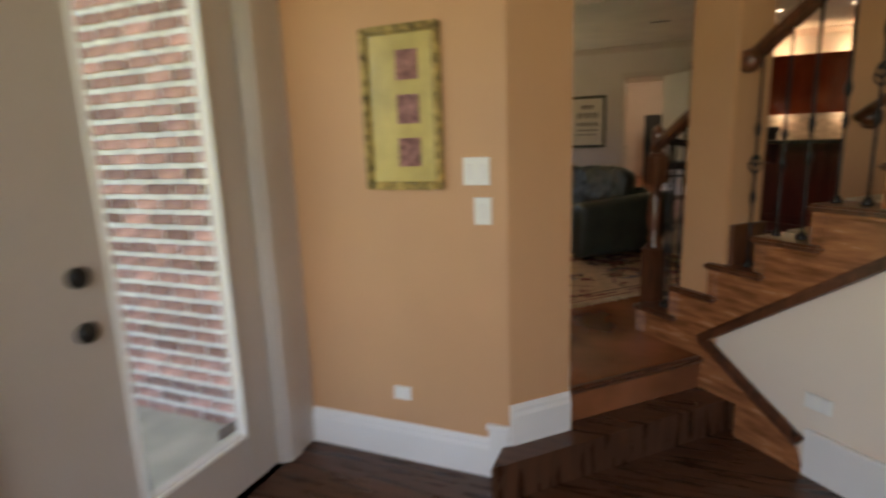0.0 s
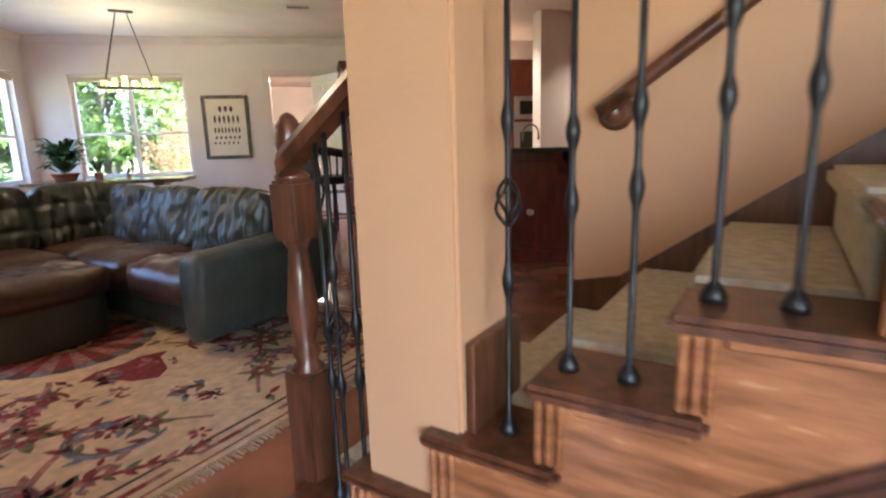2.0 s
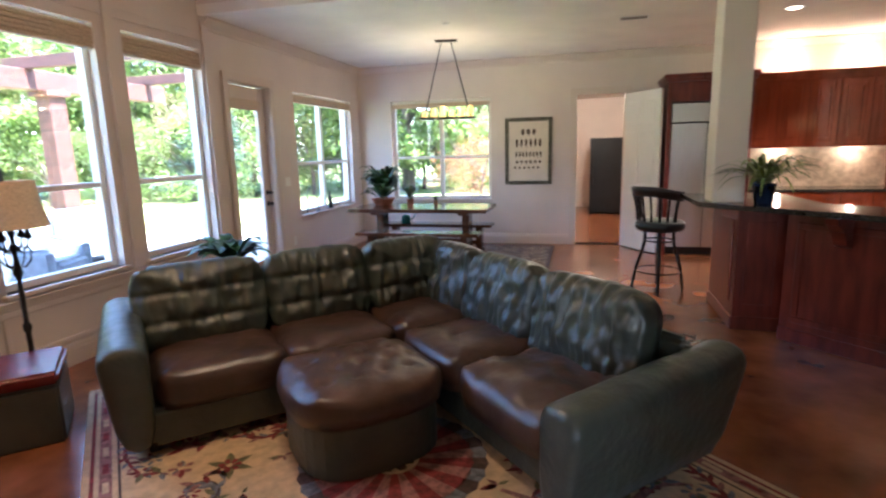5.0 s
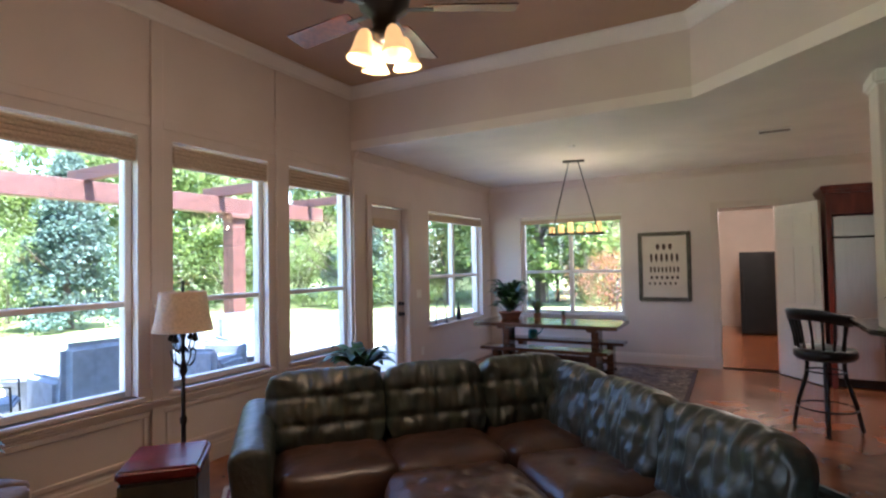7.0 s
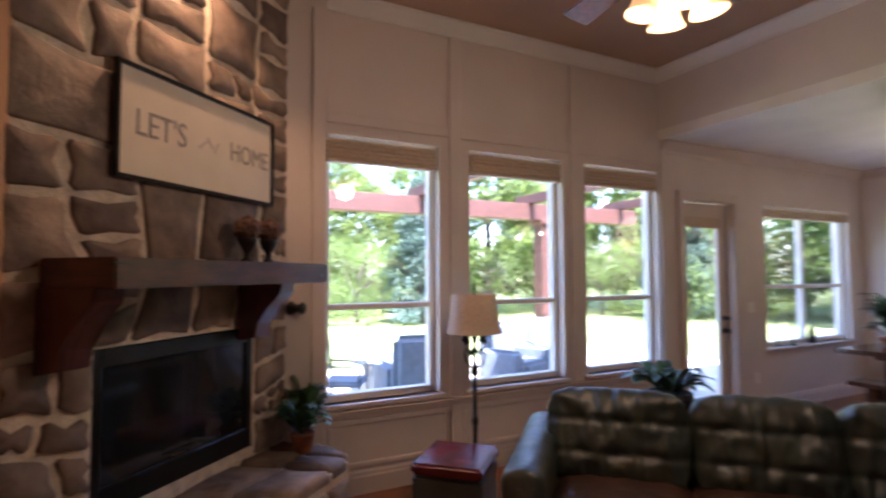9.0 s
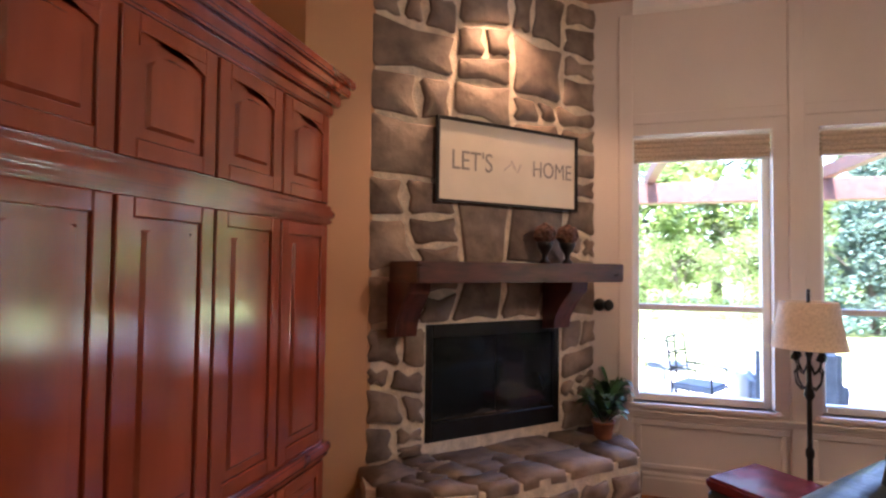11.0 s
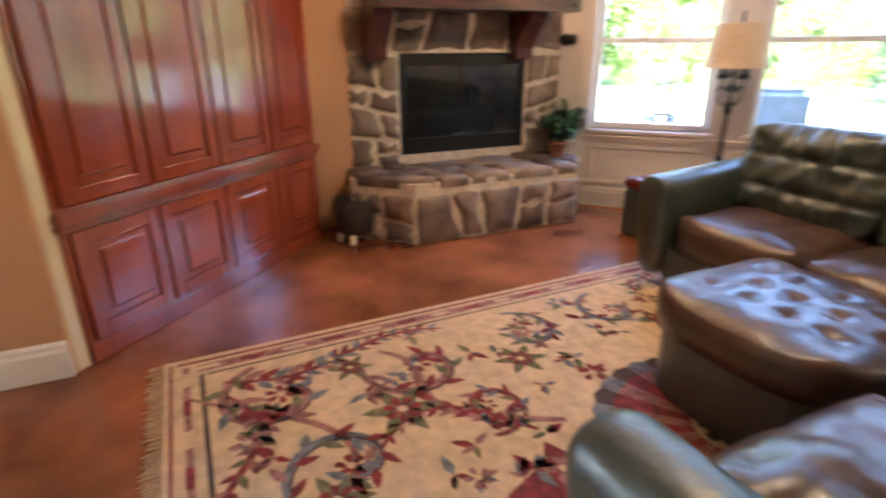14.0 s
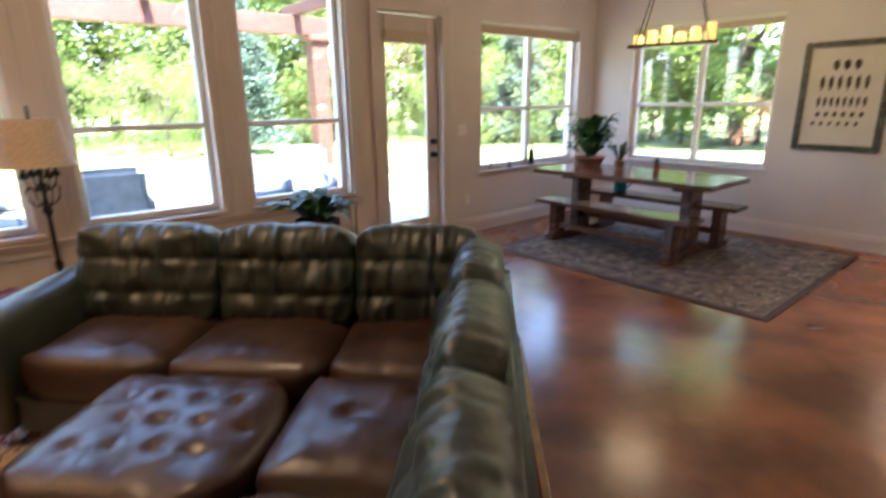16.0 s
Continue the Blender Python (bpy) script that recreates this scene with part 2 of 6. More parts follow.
def add_prism(bm, pts, z0, z1, axis='z'):
    """Extrude a polygon: axis z takes (x, y), axis y takes (x, z) between two y."""
    def at(p, h):
        return (p[0], p[1], h) if axis == 'z' else (p[0], h, p[1])
    lo = [bm.verts.new(at(p, z0)) for p in pts]
    hi = [bm.verts.new(at(p, z1)) for p in pts]
    bm.faces.new(lo)
    bm.faces.new(hi)
    for i in range(len(pts)):
        j = (i + 1) % len(pts)
        bm.faces.new((lo[i], lo[j], hi[j], hi[i]))


def prism(name, pts, z0, z1, mat, parent=None, axis='z', m=None, bevel=0.0):
    bm = bmesh.new()
    add_prism(bm, pts, z0, z1, axis)
    if bevel:
        bmesh.ops.bevel(bm, geom=bm.edges[:], offset=bevel, segments=2, affect='EDGES', clamp_overlap=True)
    bmesh.ops.triangulate(bm, faces=[f for f in bm.faces if len(f.verts) > 4])
    return put(name, bm, mat, parent, m)


def add_lathe(bm, prof, at=(0, 0, 0), seg=20, m=None):
    rings = []
    for r, z in prof:
        ring = []
        for i in range(seg):
            a = 2 * math.pi * i / seg
            co = Vector((at[0] + r * math.cos(a), at[1] + r * math.sin(a), at[2] + z))
            ring.append(bm.verts.new(m @ co if m is not None else co))
        rings.append(ring)
    for a, b in zip(rings, rings[1:]):
        for i in range(seg):
            j = (i + 1) % seg
            bm.faces.new((a[i], a[j], b[j], b[i]))
    bm.faces.new(rings[0])
    bm.faces.new(rings[-1])


def lathe(name, prof, mat, parent=None, m=None, seg=20, at=(0, 0, 0)):
    bm = bmesh.new()
    add_lathe(bm, prof, at, seg)
    return put(name, bm, mat, parent, m, smooth=True)


def add_tube(bm, pts, r, seg=8):
    pts = [Vector(p) for p in pts]
    rings = []
    for i, p in enumerate(pts):
        d = (pts[min(i + 1, len(pts) - 1)] - pts[max(i - 1, 0)]).normalized()
        up = Vector((0, 0, 1)) if abs(d.z) < 0.95 else Vector((1, 0, 0))
        u = d.cross(up).normalized()
        v = d.cross(u)
        rr = r[i] if isinstance(r, (list, tuple)) else r
        rings.append([bm.verts.new(p + (u * math.cos(2 * math.pi * k / seg) + v * math.sin(2 * math.pi * k / seg)) * rr) for k in range(seg)])
    for a, b in zip(rings, rings[1:]):
        for k in range(seg):
            j = (k + 1) % seg
            bm.faces.new((a[k], a[j], b[j], b[k]))
    bm.faces.new(rings[0])
    bm.faces.new(rings[-1])


def tube(name, pts, r, mat, parent=None, m=None, seg=8):
    bm = bmesh.new()
    add_tube(bm, pts, r, seg)
    return put(name, bm, mat, parent, m, smooth=True)


def thing(name, label, category, m=None, group=''):
    ob = new(name)
    if m is not None:
        ob.matrix_basis = m
    return tagged(ob, label, category, group)


def solid(ob, label, category, group=''):
    return tagged(ob, label, category, group)


def structure(ob, label):
    return tagged(ob, label, kind='structure')


def wall_with(name, along, a0, a1, b0, b1, z0, z1, openings, mat, label):
    """A wall along x or y between a0 and a1, thick from b0 to b1, with openings (from, to, bottom, top)."""
    bm = bmesh.new()

    def piece(p, q, lo, hi):
        if q - p > 1e-4 and hi - lo > 1e-4:
            add_box(bm, *((p, q, b0, b1) if along == 'x' else (b0, b1, p, q)), lo, hi)
    at = a0
    for p, q, lo, hi in sorted(openings):
        piece(at, p, z0, z1)
        piece(p, q, z0, lo)
        piece(p, q, hi, z1)
        at = q
    piece(at, a1, z0, z1)
    return structure(put(name, bm, mat), label)


DIAG = pose(0, 0, 0, 0, 0, -45)     # stairs: local x climbs, local y crosses them
H = 4.3

# ---- large structure ----
S = 0.7071
living_floor = prism("floor", [(-4.3, 2.66), (-0.34, 2.66), (0.475, 3.475), (1.3, 4.3), (3.7, 2.0), (8, 2.0), (8, 18), (-1.5, 18), (-1.5, 12.4), (-4.3, 12.4)], -0.36, 0, CONCRETE)
structure(living_floor, "glossy red-brown stained concrete floor of the family room")
foyer_floor = structure(boxes("floor_foyer", [(-1.5, 3.7, -1.6, 5.2, -0.42, -0.346)], FOYERFLOOR), "dark hardwood floor of the sunken foyer")
step = structure(prism("step", [(-0.36, 2.40), (0.64, 3.40), (0.48, 3.48), (-0.36, 2.66)], -0.346, -0.173, FOYERFLOOR), "dark wooden step up from the foyer")
structure(boxes("step_nosing", [(-2.147, -2.10, 1.62, 2.80, -0.03, 0.004)], OAKDARK, m=DIAG, bevel=0.012, seg=2), "dark wooden nosing at the edge of the raised floor")

W = -4.16
west = wall_with("wall_west", 'y', 2.66, 12.27, W - 0.2, W, -0.4, H,
                 [(4.95, 5.87, 0.66, 2.62), (6.15, 7.13, 0.66, 2.62), (7.40, 8.36, 0.66, 2.62), (8.74, 9.54, 0.0, 2.36), (10.12, 11.93, 0.72, 2.38)], CREAM, "cream painted wall with tall windows and a patio door")
north = wall_with("wall_north", 'x', W - 0.2, 8.0, 12.27, 12.47, -0.4, H, [(-3.57, -1.86, 0.74, 2.38), (-0.50, 0.20, 0.0, 2.34)], CREAM, "cream painted wall with a window and a doorway")
south = wall_with("wall_south", 'x', W - 0.2, -0.335, 2.60, 2.74, -0.42, H, [], TAN, "tan painted wall between foyer and family room")
wall_with("wall_east", 'y', -1.6, 18, 8.0, 8.2, -0.4, H, [], CREAM, "plain cream wall")
# unseen closing wall; its wide opening is invented to let light into the foyer
wall_with("wall_foyer_south", 'x', -1.5, 8.0, -1.75, -1.6, -0.42, H, [(-1.15, 1.45, 0.3, 2.6)], TAN, "unseen tan foyer wall with an added opening for light")
wall_with("wall_foyer_west", 'y', -1.6, 2.60, -1.52, -1.40, -0.42, H, [(1.18, 2.36, -0.346, 2.1)], DOORGREY, "foyer wall holding the front door")
wall_with("wall_hall_north", 'x', -1.7, 8.0, 18, 18.2, -0.1, 3.2, [], CREAM, "cream wall of the utility room")
wall_with("wall_hall_west", 'y', 12.47, 18, -1.7, -1.5, -0.1, 3.2, [], TAN, "tan wall of the utility room")
wall_with("wall_hall_east", 'y', 12.47, 18, 1.3, 1.45, -0.1, 3.2, [], CREAM, "cream wall of the utility room")
structure(boxes("ceiling_utility", [(-1.7, 8.2, 12.47, 18.2, 2.75, 2.9)], CEIL), "white ceiling of the utility room")

TRAY = [(-0.55, 8.38), (1.1, 6.73), (1.1, 4.55)]
bm = bmesh.new()
add_box(bm, -4.3, 8.0, 8.38, 12.27, 2.95, 3.05)
add_prism(bm, TRAY + [(3.7, 1.95), (8, 1.95), (8, 8.38)], 2.95, 3.05)
bmesh.ops.triangulate(bm, faces=[f for f in bm.faces if len(f.verts) > 4])
structure(put("ceiling", bm, CEIL), "cream flat ceiling over kitchen and dining end")
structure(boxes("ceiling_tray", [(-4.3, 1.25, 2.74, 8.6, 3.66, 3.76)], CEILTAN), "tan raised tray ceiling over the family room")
structure(boxes("ceiling_foyer", [(-4.5, 8.2, -1.8, 12.5, 4.3, 4.4)], CEIL), "plain ceiling closing the house")
bm = bmesh.new()
add_prism(bm, [(-4.16, 8.38), (-0.55, 8.38), (1.1, 6.73), (1.1, 4.55), (1.2, 4.45), (1.2, 6.81), (-0.50, 8.50), (-4.16, 8.50)], 3.05, 3.66)
bmesh.ops.triangulate(bm, faces=[f for f in bm.faces if len(f.verts) > 4])
structure(put("wall_tray", bm, CREAM), "cream upstand of the raised tray ceiling")


def moulding(name, path, z, prof, mat, label, closed=False):
    """Run a profile (out, up) along a path in plan; out is to the left of the way."""
    bm = bmesh.new()
    pts = [Vector((*p, 0)) for p in path]
    rings = []
    for i, p in enumerate(pts):
        d0 = (p - pts[i - 1]).normalized() if i else (pts[1] - p).normalized()
        d1 = (pts[i + 1] - p).normalized() if i < len(pts) - 1 else d0
        n0, n1 = Vector((-d0.y, d0.x, 0)), Vector((-d1.y, d1.x, 0))
        n = (n0 + n1).normalized()
        k = 1 / max(0.3, n.dot(n0))
        rings.append([bm.verts.new(p + n * (o * k) + Vector((0, 0, z + u))) for o, u in prof])
    for a, b in zip(rings, rings[1:]):
        for i in range(len(prof)):
            j = (i + 1) % len(prof)
            bm.faces.new((a[i], a[j], b[j], b[i]))
    bm.faces.new(rings[0])
    bm.faces.new(rings[-1])
    return structure(put(name, bm, mat), label)


CROWN = [(0, 0), (0, -0.12), (0.015, -0.12), (0.02, -0.095), (0.05, -0.06), (0.075, -0.03), (0.09, -0.02), (0.09, 0)]
BASE = [(0, 0), (0.018, 0), (0.018, 0.12), (0.012, 0.135), (0.012, 0.15), (0.004, 0.165), (0, 0.165)]
moulding("crown_trim_low", [(8, 12.27), (W, 12.27), (W, 8.42)], 2.947, CROWN, TRIMTAN, "cream crown moulding at the low ceiling")
moulding("crown_trim_tray", [(1.1, 4.6), (1.1, 6.73), (-0.55, 8.38), (W, 8.38), (W, 4.95)], 3.657, CROWN, WHITE, "white crown moulding round the raised ceiling")
moulding("baseboard_north", [(-0.60, 12.27), (W, 12.27), (W, 9.64)], 0.001, BASE, TRIMTAN, "cream baseboard")
moulding("baseboard_west", [(W, 8.62), (W, 4.9)], 0.001, BASE, TRIMTAN, "cream baseboard")
moulding("baseboard_foyer", [(-0.335, 2.60), (-1.40, 2.60)], -0.345, [(o, u * 1.15) for o, u in BASE], WHITE, "tall white foyer baseboard")

# wedge wall with the plant niche
NICHE = pose(-0.70, 3.28, 0, 0, 0, -45)   # local x runs along the diagonal wall, local -y into it
bm = bmesh.new()
P1, P2, P3 = (-0.335, 2.60), (-0.112, 2.823), (-0.70, 3.28)
add_prism(bm, [P1, P2, (-0.245, 2.825), P3, (-0.80, 3.28), (-0.80, 2.74), (-0.335, 2.74)], -0.346, 0.86)
add_prism(bm, [P1, P2, (-0.245, 2.825), P3, (-0.80, 3.28), (-0.80, 2.74), (-0.335, 2.74)], 2.1, H)
add_prism(bm, [(-0.53, 3.11), P3, (-0.80, 3.28), (-0.80, 2.74), (-0.72, 2.74)], 0.86, 2.1)
add_prism(bm, [P1, P2, (-0.245, 2.825), (-0.30, 2.76), (-0.335, 2.74)], 0.86, 2.1)
bmesh.ops.triangulate(bm, faces=[f for f in bm.faces if len(f.verts) > 4])
structure(put("wall_niche", bm, TAN), "tan angled wall end with a plant niche")
moulding("baseboard_niche", [P3, (-0.245, 2.825), (-0.112, 2.823)], 0.001, BASE, WHITE, "white baseboard round the angled wall")
moulding("baseboard_foyer_face", [(-0.112, 2.823), P1], -0.172, [(o, u * 1.15) for o, u in BASE], WHITE, "white stepped baseboard")
structure(prism("niche_sill", [(-0.51, 3.15), (-0.20, 2.86), (-0.30, 2.72), (-0.70, 2.76)], 0.855, 0.895, WHITE, bevel=0.006), "white niche sill")
structure(boxes("baseboard_block", [(-0.43, -0.335, 2.578, 2.599, -0.345, -0.085), (-0.44, -0.335, 2.572, 2.599, -0.105, -0.08)], WHITE, bevel=0.005), "white raised end block of the foyer baseboard")

# ---- windows and doors ----


def window_west(n, y0, y1, z0, z1, rail, mullion, blind):
    w = new("window_%d" % n)
    structure(w, "cream double-hung window with a raised fabric blind")
    w.matrix_basis = pose(W, y0, z0)
    L, T = y1 - y0, z1 - z0
    f = 0.05
    fr = [(-0.16, -0.08, 0, f, 0, T), (-0.16, -0.08, L - f, L, 0, T), (-0.16, -0.08, f, L - f, 0, f), (-0.16, -0.08, f, L - f, T - f, T)]
    fr.append((-0.155, -0.085, f, L - f, rail - 0.022, rail + 0.022))
    if mullion:
        fr.append((-0.16, -0.08, L / 2 - 0.03, L / 2 + 0.03, f, rail - 0.022))
        fr.append((-0.16, -0.08, L / 2 - 0.03, L / 2 + 0.03, rail + 0.022, T - f))
    boxes("frame", fr, WHITE, w, bevel=0.006)
    g = boxes("pane", [(-0.122, -0.118, f, L - f, f, T - f)], GLASS, w)
    g.visible_shadow = False
    boxes("sill", [(-0.08, 0.05, -0.04, L + 0.04, -0.035, 0.0)], TRIMTAN, w, bevel=0.01, seg=2)
    if blind:
        bl = [(-0.06 + 0.006 * i, 0.005 + 0.004 * (i % 2), 0.012, L - 0.012, T - 0.02 - blind + 0.034 * i, T - 0.02 - blind + 0.034 * i + 0.031) for i in range(int(blind / 0.034))]
        boxes("blind", bl, SHADE, w, bevel=0.008)
    return w


def window_north(n, x0, x1, z0, z1, rail, blind):
    w = window_west(n, 0, x1 - x0, z0, z1, rail, True, blind)
    w.matrix_basis = pose(x0, 12.27, z0, 0, 0, -90)
    return w


for n, (a, b) in enumerate(((4.95, 5.87), (6.15, 7.13), (7.40, 8.36))):
    window_west(n + 1, a, b, 0.66, 2.62, 0.69, False, 0.18)
window_west(4, 10.12, 11.93, 0.72, 2.38, 0.70, True, 0.12)
window_north(5, -3.57, -1.86, 0.74, 2.38, 0.70, 0.10)

# wide mullion boards, panelling above and below the big windows
tr = []
for y in (4.90, 6.01, 7.265, 8.44):
    tr.append((W, W + 0.025, y - 0.05, y + 0.05, 0.168, 3.53))
for a, b in ((4.95, 5.96), (6.06, 7.215), (7.315, 8.39)):
    tr += [(W, W + 0.018, a, b, 2.70, 2.78), (W, W + 0.018, a, b, 0.19, 0.23), (W, W + 0.018, a, b, 0.50, 0.545),
           (W, W + 0.018, a + 0.02, a + 0.06, 0.23, 0.50), (W, W + 0.018, b - 0.06, b - 0.02, 0.23, 0.50)]
structure(boxes("panel_trim", tr, CREAM, bevel=0.006), "cream board panelling round the tall windows")
sl = [(W, W + 0.05 - 0.012 * i, 4.92, 8.48, 0.615 - 0.022 * (i + 1), 0.615 - 0.022 * i) for i in range(4)]
structure(boxes("sill_trim", sl, TRIMTAN, bevel=0.005), "stepped cream sill moulding under the tall windows")


def casing(name, m, w, h, mat, label, t=0.1):
    return structure(boxes(name, [(-t, 0, -0.025, 0, 0, h), (w, w + t, -0.025, 0, 0, h), (-t, w + t, -0.027, 0, h, h + t)], mat, m=m, bevel=0.008, seg=2), label)


casing("door_trim_patio", pose(W, 8.74, 0, 0, 0, 90), 0.80, 2.36, TRIMTAN, "cream casing of the patio door")
casing("door_trim_hall", pose(-0.50, 12.27, 0), 0.70, 2.34, TRIMTAN, "cream casing of the utility doorway")

pd = new("door_1")
structure(pd, "cream patio door with a full glass light, closed")
pd.matrix_basis = pose(W - 0.1, 8.745, 0)
boxes("frame", [(-0.02, 0.025, 0, 0.13, 0.01, 2.35), (-0.02, 0.025, 0.64, 0.79, 0.01, 2.35), (-0.02, 0.025, 0.13, 0.64, 0.01, 0.26), (-0.02, 0.025, 0.13, 0.64, 2.17, 2.35)], TRIMTAN, pd, bevel=0.006)
g = boxes("pane", [(0, 0.004, 0.13, 0.64, 0.26, 2.17)], GLASS, pd)
g.visible_shadow = False
boxes("blind", [(0.028, 0.06, 0.10, 0.67, 2.08, 2.20)], SHADE, pd, bevel=0.015, seg=2)
bm = bmesh.new()
for z, r in ((0.95, 0.028), (1.09, 0.024)):
    add_lathe(bm, [(r * 1.2, 0), (r * 1.2, 0.01), (0.012, 0.015), (0.012, 0.035), (r, 0.045), (r * 0.9, 0.065), (0.005, 0.07)], seg=14, m=pose(0.025, 0.71, z, 0, 90, 0))
put("knob", bm, BLACK, pd, smooth=True)

fd = new("door_2")
structure(fd, "grey-taupe front door with a tall glass light")
fd.matrix_basis = pose(-1.46, 1.19, -0.34)
boxes("frame", [(-0.02, 0.03, 0, 0.47, 0, 2.42), (-0.02, 0.03, 0.96, 1.16, 0, 2.42), (-0.02, 0.03, 0.47, 0.96, 0, 0.26), (-0.02, 0.03, 0.47, 0.96, 2.25, 2.42)], DOORGREY, fd, bevel=0.006)
boxes("bead", [(0.03, 0.045, 0.455, 0.475, 0.24, 2.27), (0.03, 0.045, 0.955, 0.975, 0.24, 2.27), (0.03, 0.045, 0.475, 0.955, 0.24, 0.262)], PLASTIC, fd, bevel=0.005)
g = boxes("pane", [(0.003, 0.007, 0.47, 0.96, 0.26, 2.25)], GLASS, fd)
g.visible_shadow = False
bm = bmesh.new()
for z in (0.95, 1.13):
    add_lathe(bm, [(0.035, 0), (0.035, 0.012), (0.028, 0.02), (0.014, 0.024), (0.004, 0.026)], seg=16, m=pose(0.03, 0.36, z, 0, 90, 0))
put("deadbolt", bm, BLACK, fd, smooth=True)
boxes("sticker", [(0.0075, 0.0095, 0.84, 0.94, 0.29, 0.34)], GREYINK, fd)
structure(boxes("door_trim_front", [(-1.40, -1.37, 2.37, 2.47, -0.346, 2.2), (-1.40, -1.385, 2.47, 2.60, -0.346, 2.2), (-1.40, -1.37, 1.08, 1.18, -0.346, 2.2)], DOORGREY, bevel=0.008), "grey-taupe front door casing")

hd = new("door_3")
structure(hd, "white panelled door standing open")
hd.matrix_basis = pose(0.215, 12.22, 0, 0, 0, -55.5)
boxes("leaf", [(0, 0.76, -0.02, 0.02, 0.012, 2.32)], WHITE, hd, bevel=0.004)
pn = [(x, x + 0.24, s, s + 0.012, z, zz) for x in (0.1, 0.42) for z, zz in ((0.2, 0.85), (1.0, 1.75), (1.85, 2.18)) for s in (-0.031, 0.0195)]
boxes("panel", pn, WHITE, hd, bevel=0.01)

# ---- stairs ----
RUN, RISE, S0 = 0.245, 0.173, -2.602
W0, W1 = 2.793, 3.783
N = 15
stairs = thing("staircase", "oak staircase with carpeted treads, iron balusters and oak side panel", "staircase", DIAG)


def nose(k):
    return S0 + RUN * (k - 1)


bm = bmesh.new()
for k in range(1, N + 1):
    a, b = nose(k) + 0.02, nose(k) + RUN + 0.02
    lo = [max(-9.0, 0.10 + 0.706 * (q + 2.09)) if q > -2.09 else 0.0 for q in (a, b)]
    if a < -2.09 < b:
        add_prism(bm, [(a, 0.0), (-2.09, 0.0), (-2.09, RISE * k - 0.03), (a, RISE * k - 0.03)], W0, W0 + 0.06, 'y')
        a, lo[0] = -2.09, 0.10
    add_prism(bm, [(a, lo[0]), (b, lo[1]), (b, RISE * k - 0.03), (a, RISE * k - 0.03)], W0, W0 + 0.06, 'y')
add_prism(bm, [(-2.12, -0.173), (-1.90, -0.173), (-1.90, -0.016), (-2.09, 0.10), (-2.12, 0.10)], W0, W0 + 0.06, 'y')
add_prism(bm, [(-1.90, -0.346), (-1.55, -0.346), (-1.60, -0.20), (-1.90, -0.016)], W0, W0 + 0.06, 'y')
put("side_panel", bm, OAK, stairs)
prism("wall_panel", [(-1.548, -0.346), (nose(N) + RUN, -0.346), (nose(N) + RUN, 0.098 + 0.706 * (nose(N) + RUN + 2.09)), (-2.088, 0.098), (-1.598, -0.202)], W0 + 0.012, W0 + 0.06, STAIRWALL, stairs, 'y')


def strip(p, q, t, w, out):
    d = (Vector(q) - Vector(p)).normalized()
    n = Vector((-d.y, d.x))
    return [(p[0], p[1]), (q[0], q[1]), (q[0] + n.x * t, q[1] + n.y * t), (p[0] + n.x * t, p[1] + n.y * t)]


e = (nose(N) + RUN, 0.10 + 0.706 * (nose(N) + RUN + 2.09))
bm = bmesh.new()
for p, q in (((-2.11, 0.085), e), ((-1.575, -0.215), (-2.11, 0.085))):
    for t, o in ((0.045, 0.02), (0.03, 0.032)):
        add_prism(bm, strip(p, q, t if p[0] < -2 else -t, 0, 0), W0 - o, W0 + 0.001, 'y')
put("trim", bm, OAKDARK, stairs)
for k in range(1, N + 1):
    a, b, z = nose(k), nose(k) + RUN + 0.03, RISE * k
    boxes("tread", [(a - 0.005, b + 0.035, W0 - 0.035, W0 + 0.20, z - 0.03, z)], OAKDARK, stairs, bevel=0.011, seg=2)
    boxes("carpet", [(a - 0.01, b - 0.005, W0 + 0.20, W1 - 0.012, z - 0.05, z + 0.008)], CARPET, stairs, bevel=0.015, seg=2)
    bm = bmesh.new()
    add_box(bm, a + 0.018, a + 0.03, W0 + 0.19, W1 - 0.012, z - RISE, z - 0.03)
    put("riser", bm, CARPET, stairs)
    bm = bmesh.new()
    for j in range(3):
        x = a + 0.012 + 0.021 * j
        add_box(bm, x, x + 0.016, W0 - 0.016 + 0.003 * j, W0 + 0.001, z - RISE + 0.002, z - 0.031, bevel=0.005)
    add_box(bm, a + 0.08, b + 0.01, W0 - 0.013, W0 + 0.001, z - 0.05, z - 0.031, bevel=0.004)
    put("bracket_moulding", bm, OAK, stairs)

HIGH = nose(N) + 0.2
column = structure(boxes("column_stairs", [(-2.30, -2.03, W0 + 0.012, W0 + 0.255, 0.0, 4.3)], TAN, m=DIAG, bevel=0.008, seg=2), "tan painted square column at the foot of the stairs")
boxes("column_skirt", [(-2.028, -2.006, W0 + 0.03, W0 + 0.27, 0.40, 0.72)], OAKDARK, stairs, bevel=0.004)


def rail_z(s):
    return 1.47 + 0.706 * (s + 2.05)


